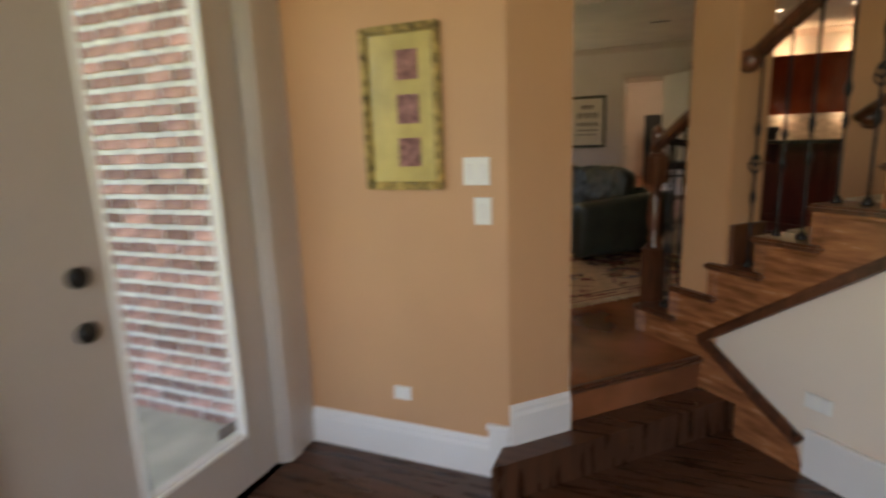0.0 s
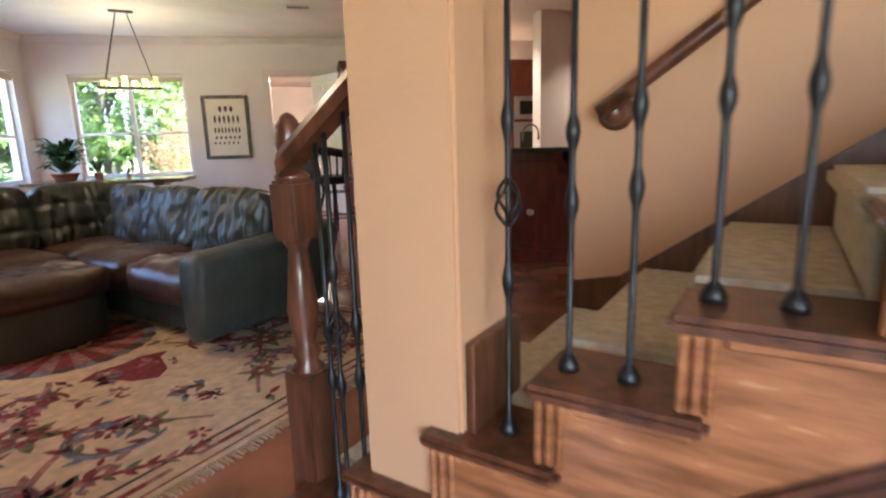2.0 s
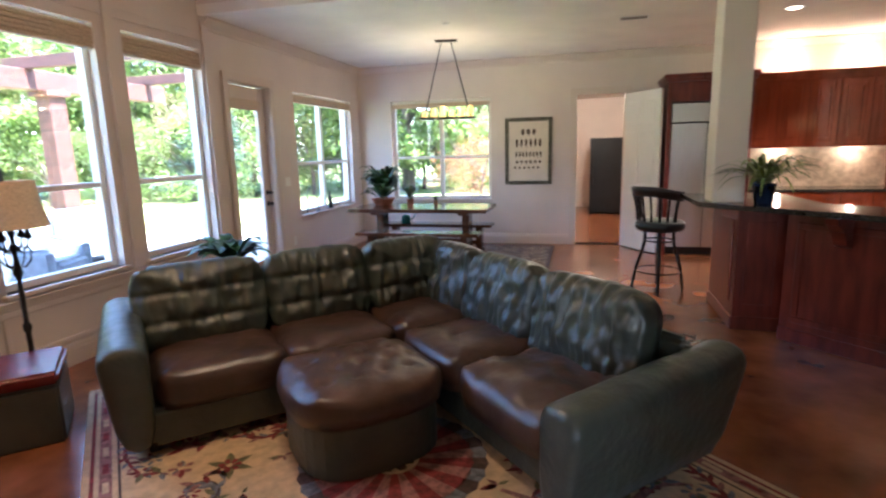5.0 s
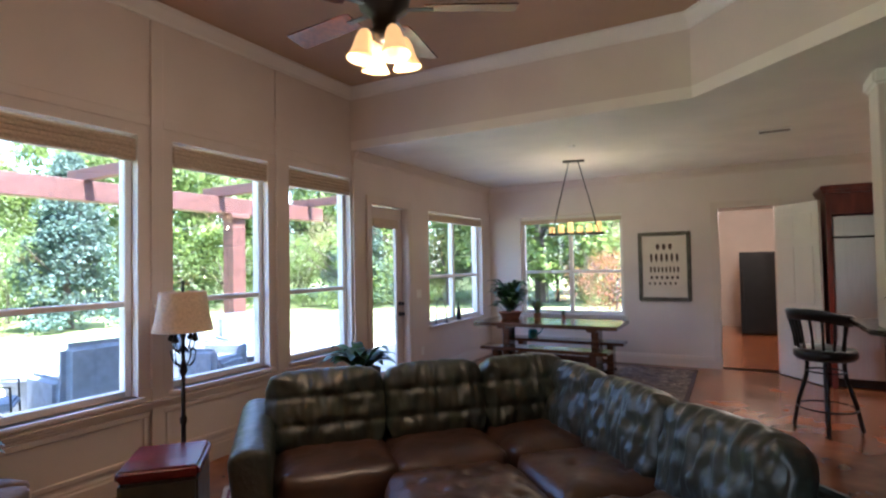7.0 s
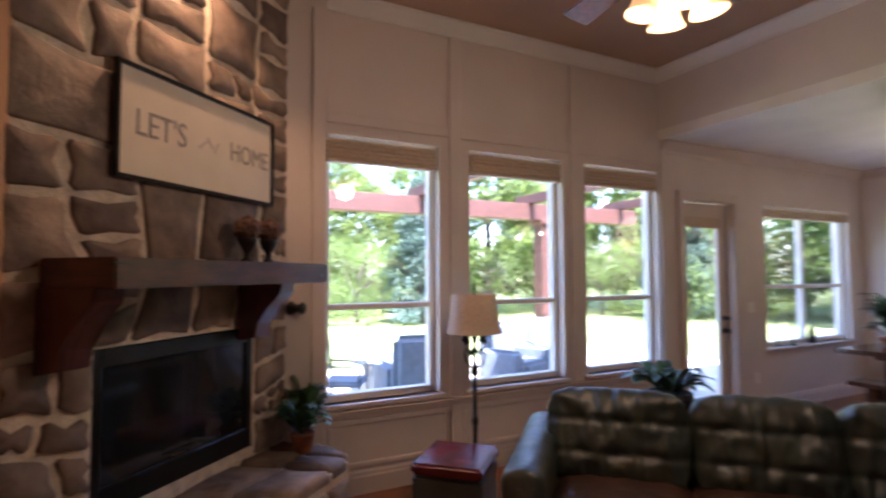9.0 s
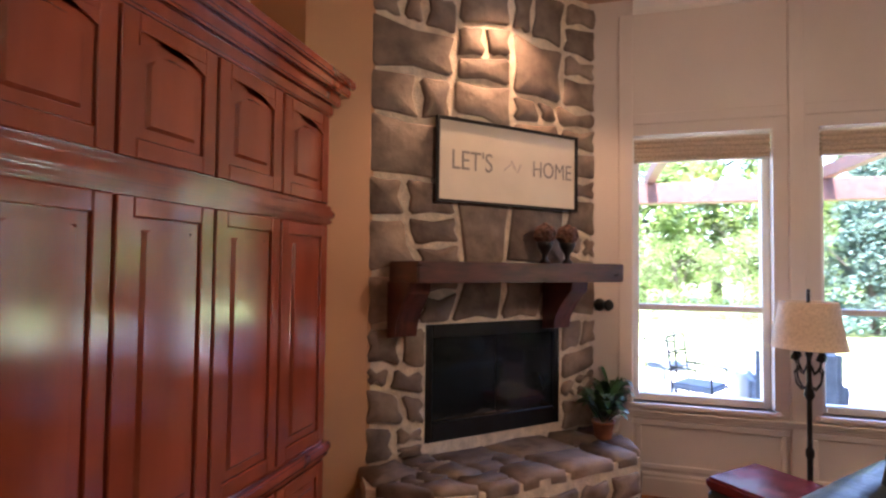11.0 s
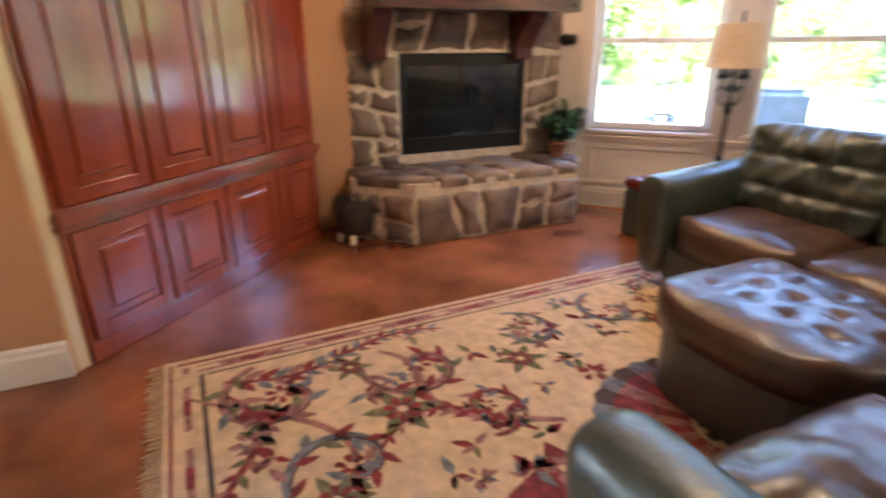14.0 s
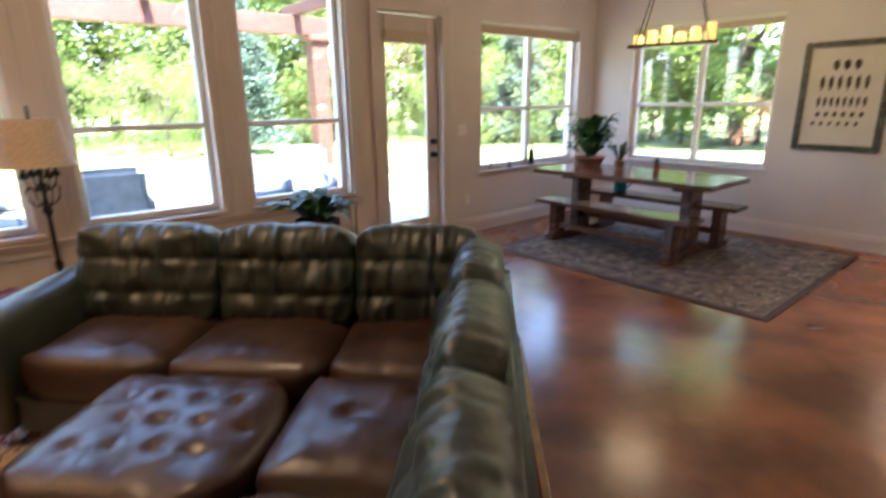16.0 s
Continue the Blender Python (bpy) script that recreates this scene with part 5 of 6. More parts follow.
b1 = bench(pose(-2.58, 10.44, ZF))
copy_thing(b1, pose(-2.55, 11.34, ZF))
plant("large leafy plant in a terracotta trough on the dining table", pose(-3.30, 11.05, 0.768), (0.17, 0.10), TERRA, 90, 0.30, 0.09, 0.25, 0.55, LEAF, 0.25, 21)
plant("small spiky aloe in a terracotta pot", pose(-2.83, 10.93, 0.768), (0.055, 0.10), TERRA, 16, 0.16, 0.025, 0.16, 0.1, LEAF, 0.02, 22)
plant("little succulent in a clay pot", pose(-2.50, 11.12, 0.768), (0.035, 0.06), TERRA, 14, 0.06, 0.02, 0.05, 0.1, LEAF, 0.02, 23)
wc = thing("watering_can", "teal watering can on the bench", "watering can", pose(-3.05, 11.34, ZF + 0.446))
lathe("body", [(0.07, 0), (0.075, 0.01), (0.07, 0.10), (0.05, 0.13), (0.045, 0.13)], TEAL, wc)
tube("spout", [(0.06, 0, 0.04), (0.12, 0, 0.08), (0.16, 0, 0.14)], 0.011, TEAL, wc)
fa = thing("garden_statuette", "thin dark wire bird ornament on the window sill", "ornament", pose(W + 0.0, 10.62, 0.721))
tube("wire", [(0.0, 0, 0.0), (0.0, -0.02, 0.2), (0.0, -0.08, 0.32), (0, -0.2, 0.38), (0, -0.30, 0.30), (0, -0.33, 0.02)], 0.008, BLACK, fa)
lathe("foot", [(0.04, 0), (0.04, 0.01), (0.01, 0.02)], BLACK, fa)
bt = thing("glass_bottle", "dark bottle on the window sill", "bottle", pose(W - 0.02, 11.05, 0.721))
lathe("body", [(0.035, 0), (0.038, 0.01), (0.038, 0.15), (0.014, 0.2), (0.013, 0.27)], BLACK, bt)

ch = thing("linear_chandelier", "black iron linear chandelier with lit pillar candles", "chandelier", pose(-2.13, 10.50, 0, 0, 0, 15))
boxes("canopy", [(-0.14, 0.14, -0.035, 0.035, 2.922, 2.948)], BLACK, ch, bevel=0.004)
boxes("tray", [(-0.37, 0.37, -0.09, -0.07, 1.955, 1.985), (-0.37, 0.37, 0.07, 0.09, 1.955, 1.985), (-0.37, -0.35, -0.07, 0.07, 1.955, 1.985), (0.35, 0.37, -0.07, 0.07, 1.955, 1.985), (-0.35, 0.35, -0.07, 0.07, 1.955, 1.963)], BLACK, ch, bevel=0.003)
bm = bmesh.new()
for sx in (-1, 1):
    for sy in (-1, 1):
        add_tube(bm, [(sx * 0.06, sy * 0.02, 2.93), (sx * 0.30, sy * 0.075, 1.98)], 0.006, 6)
put("rod", bm, BLACK, ch)
for i in range(6):
    for y in (-0.035, 0.035):
        h = 0.10 + 0.03 * ((i * 7 + (y > 0) * 3) % 3)
        lathe("candle", [(0.033, 1.963), (0.034, 1.97), (0.033, 1.963 + h), (0.026, 1.966 + h), (0.02, 1.96 + h)], CANDLE, ch, at=(-0.30 + 0.12 * i, y, 0), seg=14)

pp = thing("feather_print", "framed print of rows of feathers in a grey-green frame", "picture", pose(-1.25, 12.268, 1.505))
fw, fh = 0.375, 0.53
boxes("frame", [(-fw, -fw + 0.06, -0.035, 0, -fh, fh), (fw - 0.06, fw, -0.035, 0, -fh, fh), (-fw + 0.06, fw - 0.06, -0.035, 0, fh - 0.06, fh), (-fw + 0.06, fw - 0.06, -0.035, 0, -fh, -fh + 0.06)], PEWTER, pp, bevel=0.012, seg=2)
boxes("paper", [(-fw + 0.06, fw - 0.06, -0.012, 0, -fh + 0.06, fh - 0.06)], PAPER, pp)
for row, (n, z, l, w) in enumerate(((3, 0.30, 0.11, 0.028), (6, 0.13, 0.15, 0.02), (8, -0.05, 0.11, 0.016), (6, -0.17, 0.06, 0.02), (6, -0.26, 0.05, 0.016))):
    for i in range(n):
        x = (i - (n - 1) / 2) * (0.44 / max(n, 5)) + (-0.03 if row == 4 else 0)
        leaf = [(x, z - l / 2), (x + w, z - l * 0.1), (x + w * 0.9, z + l * 0.3), (x, z + l / 2), (x - w * 0.9, z + l * 0.3), (x - w, z - l * 0.1)]
        bm = bmesh.new()
        bm.faces.new([bm.verts.new((px, -0.0125, pz)) for px, pz in leaf])
        put("feather", bm, INK, pp)
plate("light_switch", pose(W + 0.001, 9.83, 1.20, 0, 0, 90), 0.12, 0.115, 2, "white double switch by the patio door", "switch")
plate("socket", pose(W + 0.001, 9.90, 0.40, 0, 0, 90), 0.07, 0.115, 1, "white wall socket under the window", "socket")


def vent(x, y, z=2.948):
    v = thing("ceiling_vent", "white slatted ceiling air vent", "vent", pose(x, y, z, 0, 0, 0))
    boxes("frame", [(-0.16, 0.16, -0.09, -0.07, -0.012, 0), (-0.16, 0.16, 0.07, 0.09, -0.012, 0), (-0.16, -0.14, -0.07, 0.07, -0.012, 0), (0.14, 0.16, -0.07, 0.07, -0.012, 0)], WHITE, v, bevel=0.003)
    boxes("slat", [(-0.14, 0.14, -0.06 + 0.022 * i, -0.046 + 0.022 * i, -0.008, 0) for i in range(6)], GREYINK, v)


vent(0.12, 10.1)
vent(1.5, 8.2)
sm = thing("smoke_alarm", "small round ceiling sensor", "smoke alarm", pose(-1.9, 9.6, 2.949))
lathe("body", [(0.03, -0.02), (0.04, -0.012), (0.04, 0)], WHITE, sm)

# ---- floor lamp and ceiling fan ----
LP = pose(-3.72, 5.93, 0)
fl = thing("floor_lamp", "dark iron candelabra floor lamp with a linen shade", "floor lamp", LP)
lathe("base", [(0.15, 0), (0.15, 0.015), (0.12, 0.03), (0.05, 0.05), (0.025, 0.09)], IRON, fl)
lathe("pole", [(0.016, 0.05), (0.016, 0.50), (0.024, 0.52), (0.024, 0.55), (0.014, 0.57), (0.014, 0.85), (0.03, 0.88), (0.022, 0.92), (0.014, 0.96), (0.012, 1.10), (0.022, 1.13), (0.01, 1.16), (0.01, 1.52)], IRON, fl, seg=12)
bm = bmesh.new()
for i in range(4):
    a = i * math.pi / 2 + 0.4
    c, s_ = math.cos(a), math.sin(a)
    add_tube(bm, [(r * c, r * s_, z) for r, z in ((0.012, 0.93), (0.05, 0.92), (0.085, 0.96), (0.095, 1.02), (0.075, 1.05), (0.06, 1.03))], 0.006, 6)
    add_tube(bm, [(r * c, r * s_, z) for r, z in ((0.012, 1.06), (0.04, 1.01), (0.075, 1.04), (0.09, 1.10))], 0.006, 6)
    add_lathe(bm, [(0.006, 1.09), (0.025, 1.10), (0.02, 1.125), (0.012, 1.13), (0.012, 1.17)], at=(0.09 * c, 0.09 * s_, 0), seg=10)
put("scroll_arm", bm, IRON, fl, smooth=True)
bm = bmesh.new()
add_lathe(bm, [(0.205, 1.165), (0.20, 1.17), (0.185, 1.24), (0.17, 1.32), (0.155, 1.44), (0.152, 1.445), (0.149, 1.44), (0.164, 1.32), (0.196, 1.17)], seg=28)
put("shade", bm, SHADE, fl, smooth=True)
lathe("finial", [(0.012, 1.44), (0.006, 1.46), (0.012, 1.48), (0.003, 1.50)], IRON, fl, seg=10)

FAN = (-1.88, 5.85)
fan = thing("ceiling_fan", "dark ceiling fan with four lit glass tulip shades", "ceiling fan", pose(*FAN, 0, 0, 0, 30))
lathe("motor", [(0.02, 3.66), (0.07, 3.655), (0.06, 3.60), (0.015, 3.59), (0.015, 3.14), (0.07, 3.13), (0.13, 3.10), (0.145, 3.04), (0.13, 2.98), (0.07, 2.94), (0.06, 2.88), (0.075, 2.86), (0.05, 2.81), (0.02, 2.79)], BLACK, fan, seg=24)
for i in range(5):
    bl = new("blade")
    bl.parent = fan
    bl.matrix_basis = pose(0, 0, 2.99, 0, 0, 72 * i)
    prism("paddle", [(0.22, -0.055), (0.26, -0.068), (0.71, -0.078), (0.72, -0.07), (0.72, 0.07), (0.71, 0.078), (0.26, 0.068), (0.22, 0.055)], -0.004, 0.004, OAKDARK, bl, m=pose(0, 0, 0, 12, 0, 0))
    boxes("arm", [(0.11, 0.27, -0.02, 0.02, -0.012, -0.005)], BLACK, bl, bevel=0.003)
for i in range(4):
    a = i * math.pi / 2 + 0.5
    sh = lathe("glass_shade", [(0.022, 0), (0.034, -0.015), (0.046, -0.05), (0.052, -0.09), (0.060, -0.125), (0.080, -0.165), (0.076, -0.165), (0.055, -0.125), (0.047, -0.09), (0.040, -0.05)], BULB, fan, m=pose(0.11 * math.cos(a), 0.11 * math.sin(a), 2.85) @ Euler((0.16 * math.sin(a), -0.16 * math.cos(a), 0)).to_matrix().to_4x4(), seg=18)
    tube("lamp_arm", [(0.05 * math.cos(a), 0.05 * math.sin(a), 2.84), (0.09 * math.cos(a), 0.09 * math.sin(a), 2.86), (0.11 * math.cos(a), 0.11 * math.sin(a), 2.85)], 0.008, BLACK, fan)
pt2 = plant("trailing green houseplant in a dark wicker pot behind the sofa", pose(-3.45, 7.62, 0.0), (0.17, 0.62), WICKER, 32, 0.32, 0.13, 0.16, 0.35, LEAF, 0.06, 31)

# ---- breakfast bar ----
bar = thing("breakfast_bar", "cherry panelled breakfast bar with a dark granite top", "bar")
BD = pose(1.16, 8.14, 0, 0, 0, -45)   # local x along the bar, local +y behind it
pd0 = (0.86, 8.32)
boxes("pedestal", [(0.86, 1.22, 8.32, 9.2, 0.10, 1.03)], CHERRYDARK, bar)
boxes("pedestal_panel", [(0.848, 0.86, 8.42, 8.82, 0.22, 0.92), (0.93, 1.15, 8.308, 8.32, 0.22, 0.92)], CHERRYDARK, bar, bevel=0.008)
boxes("pedestal_base", [(0.845, 1.23, 8.305, 9.2, 0.0, 0.11)], CHERRYDARK, bar, bevel=0.008)
boxes("front", [(0.0, 4.2, 0.0, 0.12, 0.0, 1.03)], CHERRYDARK, bar, m=BD)
pn = []
for i in range(4):
    x = 0.08 + i * 1.02
    pn += [(x, x + 0.94, -0.012, 0.0, 0.16, 0.21), (x, x + 0.94, -0.012, 0.0, 0.90, 0.95), (x, x + 0.05, -0.012, 0.0, 0.21, 0.90), (x + 0.89, x + 0.94, -0.012, 0.0, 0.21, 0.90)]
boxes("panel_mould", pn, CHERRYDARK, bar, m=BD, bevel=0.005)
boxes("base_mould", [(0.0, 4.2, -0.02, 0.0, 0.0, 0.11)], CHERRYDARK, bar, m=BD, bevel=0.006)
for x in (0.35, 1.75, 3.2):
    prism("corbel", [(0, 1.028), (-0.24, 1.028), (-0.22, 0.98), (-0.12, 0.92), (-0.07, 0.82), (0, 0.80)], x, x + 0.09, CHERRYDARK, bar, bevel=0.004, m=BD @ Matrix(((0, 0, 1, 0), (1, 0, 0, 0), (0, 1, 0, 0), (0, 0, 0, 1))))
prism("counter_top", [(0.56, 8.40), (0.80, 8.16), (3.75, 5.21), (4.15, 5.61), (1.45, 8.31), (1.45, 9.3), (0.56, 9.3)], 1.031, 1.071, GRANITE, bar, bevel=0.008)
plate("socket", BD @ pose(1.45, -0.001, 0.47), 0.07, 0.045, 1, "small socket on the bar front", "socket")
structure(boxes("column_bar", [(0.66, 0.90, 8.36, 8.66, 1.071, 2.95)], CREAM, bevel=0.006), "cream square column on the breakfast bar")
structure(boxes("trim_column", [(0.63, 0.93, 8.33, 8.69, 2.84, 2.948)], WHITE, bevel=0.02, seg=3), "white capital moulding of the bar column")
plant("spider plant in a glossy navy pot on the bar", pose(1.02, 8.30, 1.072), (0.085, 0.16), NAVY, 80, 0.42, 0.024, 0.2, 0.6, LEAFLIGHT, 0.04, 41)

# bar stool
st = thing("bar_stool", "dark iron and wood swivel bar stool with a slatted back", "stool", pose(0.42, 9.55, 0, 0, 0, 40))
bm = bmesh.new()
for i in range(4):
    a = i * math.pi / 2 + 0.785
    c, s_ = math.cos(a), math.sin(a)
    add_tube(bm, [(r * c, r * s_, z) for r, z in ((0.25, 0.0), (0.26, 0.03), (0.22, 0.25), (0.15, 0.5), (0.14, 0.62), (0.19, 0.70))], 0.018, 8)
for z, r in ((0.22, 0.235), (0.55, 0.15)):
    add_tube(bm, [(r * math.cos(0.3142 * i), r * math.sin(0.3142 * i), z) for i in range(21)], 0.009, 6)
put("leg", bm, BLACK, st, smooth=True)
lathe("seat", [(0.12, 0.66), (0.22, 0.68), (0.235, 0.71), (0.23, 0.75), (0.18, 0.775), (0.02, 0.78)], LEATHER, st, seg=24)
bm = bmesh.new()
for i in range(9):
    a = radians(-80 + 20 * i)
    w = 0.021 if i in (0, 8) else 0.014
    add_tube(bm, [(-0.22 * math.cos(a), 0.23 * math.sin(a), 0.77), (-0.235 * math.cos(a), 0.245 * math.sin(a), 0.88), (-0.25 * math.cos(a), 0.26 * math.sin(a), 0.96), (-0.275 * math.cos(a), 0.28 * math.sin(a), 1.06)], [w, w * 0.7, w * 0.9, w], 8)
put("slat", bm, BLACK, st, smooth=True)
bm = bmesh.new()
sec = [(-0.014, 1.04), (0.016, 1.035), (0.028, 1.10), (0.034, 1.125), (0.012, 1.14), (-0.008, 1.12)]
rings = []
for i in range(19):
    a = radians(-90 + 10 * i)
    rings.append([bm.verts.new((-(0.27 + o) * math.cos(a), (0.275 + o) * math.sin(a), z - 0.05 * abs(math.sin(a)) ** 4)) for o, z in sec])
for p, q in zip(rings, rings[1:]):
    for k in range(6):
        bm.faces.new((p[k], p[(k + 1) % 6], q[(k + 1) % 6], q[k]))
bm.faces.new(rings[0])
bm.faces.new(rings[-1])
put("top_rail", bm, BLACK, st, smooth=True)
lathe("seat_ring", [(0.15, 0.655), (0.225, 0.66), (0.25, 0.69), (0.25, 0.735), (0.235, 0.76), (0.20, 0.745)], BLACK, st, seg=28)

# ---- kitchen ----
fc = thing("fridge_cabinet", "tall cherry cabinet surround for the fridge", "cabinet", pose(0.70, 11.52, 0))
boxes("side", [(0, 0.06, 0, 0.74, 0, 2.44), (1.00, 1.06, 0, 0.74, 0, 2.44), (0.06, 1.00, 0.02, 0.74, 2.12, 2.44)], CHERRYDARK, fc, bevel=0.004)
boxes("crown", [(-0.05, 1.11, -0.05, 0.74, 2.42, 2.48), (-0.03, 1.09, -0.03, 0.74, 2.38, 2.42)], CHERRYDARK, fc, bevel=0.012, seg=2)
fr = thing("refrigerator", "stainless steel built-in refrigerator", "refrigerator", pose(0.77, 11.56, 0))
boxes("body", [(0, 0.92, 0.03, 0.68, 0.02, 2.10)], BLACK, fr)
boxes("door", [(0.0, 0.455, 0, 0.028, 0.12, 1.83), (0.465, 0.92, 0, 0.028, 0.12, 1.83)], STEEL, fr, bevel=0.006)
boxes("grille", [(0.0, 0.92, 0.0, 0.028, 1.85, 2.10)], STEEL, fr, bevel=0.006)
boxes("handle", [(0.41, 0.43, -0.05, -0.03, 0.5, 1.5), (0.49, 0.51, -0.05, -0.03, 0.5, 1.5)], STEEL, fr, bevel=0.006)
boxes("handle_post", [(x, x + 0.02, -0.03, 0.0, z, z + 0.02) for x in (0.41, 0.49) for z in (0.52, 1.46)], STEEL, fr)
uc = thing("kitchen_cabinet", "cherry wall cabinets with raised panel doors", "cabinet", pose(1.78, 11.94, 0))
boxes("body", [(0, 1.86, 0, 0.325, 1.47, 2.40)], CHERRY, uc)
boxes("crown", [(-0.02, 1.86, -0.05, 0.325, 2.42, 2.48), (-0.02, 1.86, -0.03, 0.325, 2.38, 2.42)], CHERRY, uc, bevel=0.012, seg=2)
for i in range(5):
    raised_door(uc, 0.02 + i * 0.368, 0.02 + i * 0.368 + 0.355, 1.49, 2.36)
ot_ = thing("oven_cabinet", "cherry tower cabinet holding microwave and oven", "cabinet", pose(3.66, 11.72, 0))
boxes("body", [(0, 0.82, 0, 0.545, 0, 2.46)], CHERRY, ot_)
boxes("crown", [(-0.05, 0.87, -0.06, 0.545, 2.46, 2.54)], CHERRY, ot_, bevel=0.015, seg=2)
raised_door(ot_, 0.02, 0.40, 1.98, 2.42)
raised_door(ot_, 0.42, 0.80, 1.98, 2.42)
mw = thing("microwave", "stainless steel built-in microwave", "microwave", pose(3.71, 11.69, 1.52))
boxes("body", [(0, 0.72, 0, 0.028, 0, 0.40)], STEEL, mw, bevel=0.006)
boxes("window", [(0.10, 0.50, -0.006, 0.0, 0.08, 0.32)], DARKGLASS, mw, bevel=0.002)
ov = thing("wall_oven", "stainless steel wall oven with a dark window", "oven", pose(3.71, 11.69, 0.75))
boxes("body", [(0, 0.72, 0, 0.028, 0, 0.72)], STEEL, ov, bevel=0.006)
boxes("window", [(0.10, 0.62, -0.006, 0.0, 0.25, 0.55)], DARKGLASS, ov, bevel=0.002)
bc = thing("base_cabinet", "cherry base cabinets with a granite counter", "cabinet", pose(1.78, 11.64, 0))
boxes("body", [(0, 1.86, 0, 0.62, 0.0, 0.88)], CHERRY, bc)
boxes("counter", [(-0.01, 1.87, -0.03, 0.62, 0.88, 0.92)], GRANITE, bc, bevel=0.006)
for i in range(5):
    raised_door(bc, 0.02 + i * 0.368, 0.02 + i * 0.368 + 0.355, 0.12, 0.86)
structure(boxes("backsplash", [(1.77, 3.66, 12.255, 12.268, 0.92, 1.47)], TILE), "tan tumbled stone backsplash")
cm = thing("coffee_maker", "black coffee maker on the kitchen counter", "coffee maker", pose(2.0, 11.95, 0.921))
boxes("body", [(0, 0.2, 0, 0.26, 0, 0.05), (0, 0.2, 0.16, 0.26, 0.05, 0.34), (0, 0.2, 0, 0.16, 0.24, 0.34)], BLACK, cm, bevel=0.012, seg=2)
fct = thing("kitchen_faucet", "brushed nickel gooseneck tap behind the bar", "tap", pose(2.45, 8.0, 0.92))
tube("spout", [(0, 0, 0), (0, 0, 0.30)] + [(0.09 - 0.09 * math.cos(a), 0, 0.30 + 0.09 * math.sin(a)) for a in [i * math.pi / 8 for i in range(1, 9)]] + [(0.18, 0, 0.22)], 0.012, CHROME, fct)
sc = thing("sink_counter", "kitchen sink run behind the bar with granite top", "counter", BD)
boxes("body", [(0.3, 4.2, 0.13, 0.75, 0, 0.88)], CHERRY, sc)
boxes("top", [(0.3, 4.2, 0.125, 0.78, 0.88, 0.92)], GRANITE, sc, bevel=0.006)

structure(boxes("column_kitchen", [(3.45, 3.85, 9.9, 10.2, 0, 2.95)], CREAM, bevel=0.006), "cream square kitchen column")
structure(boxes("wall_pantry", [(3.86, 8.0, 9.98, 10.12, 0, 2.95)], CREAM), "cream pantry wall")
d4 = new("door_4")
structure(d4, "cream six-panel pantry door, closed")
d4.matrix_basis = pose(4.35, 9.978, 0)
boxes("leaf", [(0, 0.76, -0.02, 0, 0.01, 2.25)], TRIMTAN, d4, bevel=0.004)
boxes("panel", [(x, x + 0.24, -0.03, -0.021, z, zz) for x in (0.1, 0.42) for z, zz in ((0.2, 0.85), (1.0, 1.7), (1.8, 2.12))], TRIMTAN, d4, bevel=0.008)
casing("door_trim_pantry", pose(4.35, 9.978, 0), 0.76, 2.26, TRIMTAN, "cream pantry door casing")
for x, z, w, h in ((5.45, 1.62, 0.14, 0.34), (5.45, 1.25, 0.14, 0.2), (5.85, 1.5, 0.1, 0.3)):
    dd = thing("wall_plaque", "small framed wall plaque", "plaque", pose(x, 9.978, z))
    boxes("board", [(-w / 2, w / 2, -0.02, 0, -h / 2, h / 2)], PEWTER, dd, bevel=0.006)
    boxes("face", [(-w / 2 + 0.02, w / 2 - 0.02, -0.024, -0.0201, -h / 2 + 0.02, h / 2 - 0.02)], PAPER, dd)
for i, x in enumerate((3.55, 3.85)):
    pl = thing("pendant_lamp", "hanging pendant lamp with a lit frosted shade", "lamp", pose(x, 8.6 - 0.1 * i, 0), group="pendant lamps over the kitchen")
    lathe("shade", [(0.02, 1.98), (0.05, 1.96), (0.075, 1.88), (0.08, 1.80), (0.074, 1.80), (0.06, 1.90)], BULB, pl, seg=18)
    lathe("canopy", [(0.05, 2.945), (0.05, 2.93), (0.01, 2.92)], BLACK, pl, seg=14)
    tube("rod", [(0, 0, 2.93), (0, 0, 1.98)], 0.006, BLACK, pl)


def downlight(x, y):
    o = thing("downlight", "round recessed ceiling downlight, lit", "downlight", pose(x, y, 2.95), group="kitchen downlights")
    lathe("ring", [(0.075, 0.0), (0.075, -0.006), (0.095, -0.006), (0.095, 0.0)], WHITE, o)
    lathe("lens", [(0.072, -0.001), (0.072, -0.004), (0.001, -0.004)], CANLIGHT, o)
    lamp("downlight_lamp", 'SPOT', (x, y, 2.93), 10, (1, 0.80, 0.55), 0.07, spread=120)


for x, y in ((1.75, 10.3), (2.75, 10.3), (4.6, 9.2)):
    downlight(x, y)
for x in (2.3, 3.2):
    lamp("cabinet_top_lamp", 'POINT', (x, 12.05, 2.56), 1.0, (1, 0.74, 0.42), 0.04)
    lamp("cabinet_under_lamp", 'POINT', (x, 12.08, 1.42), 0.5, (1, 0.8, 0.55), 0.03)
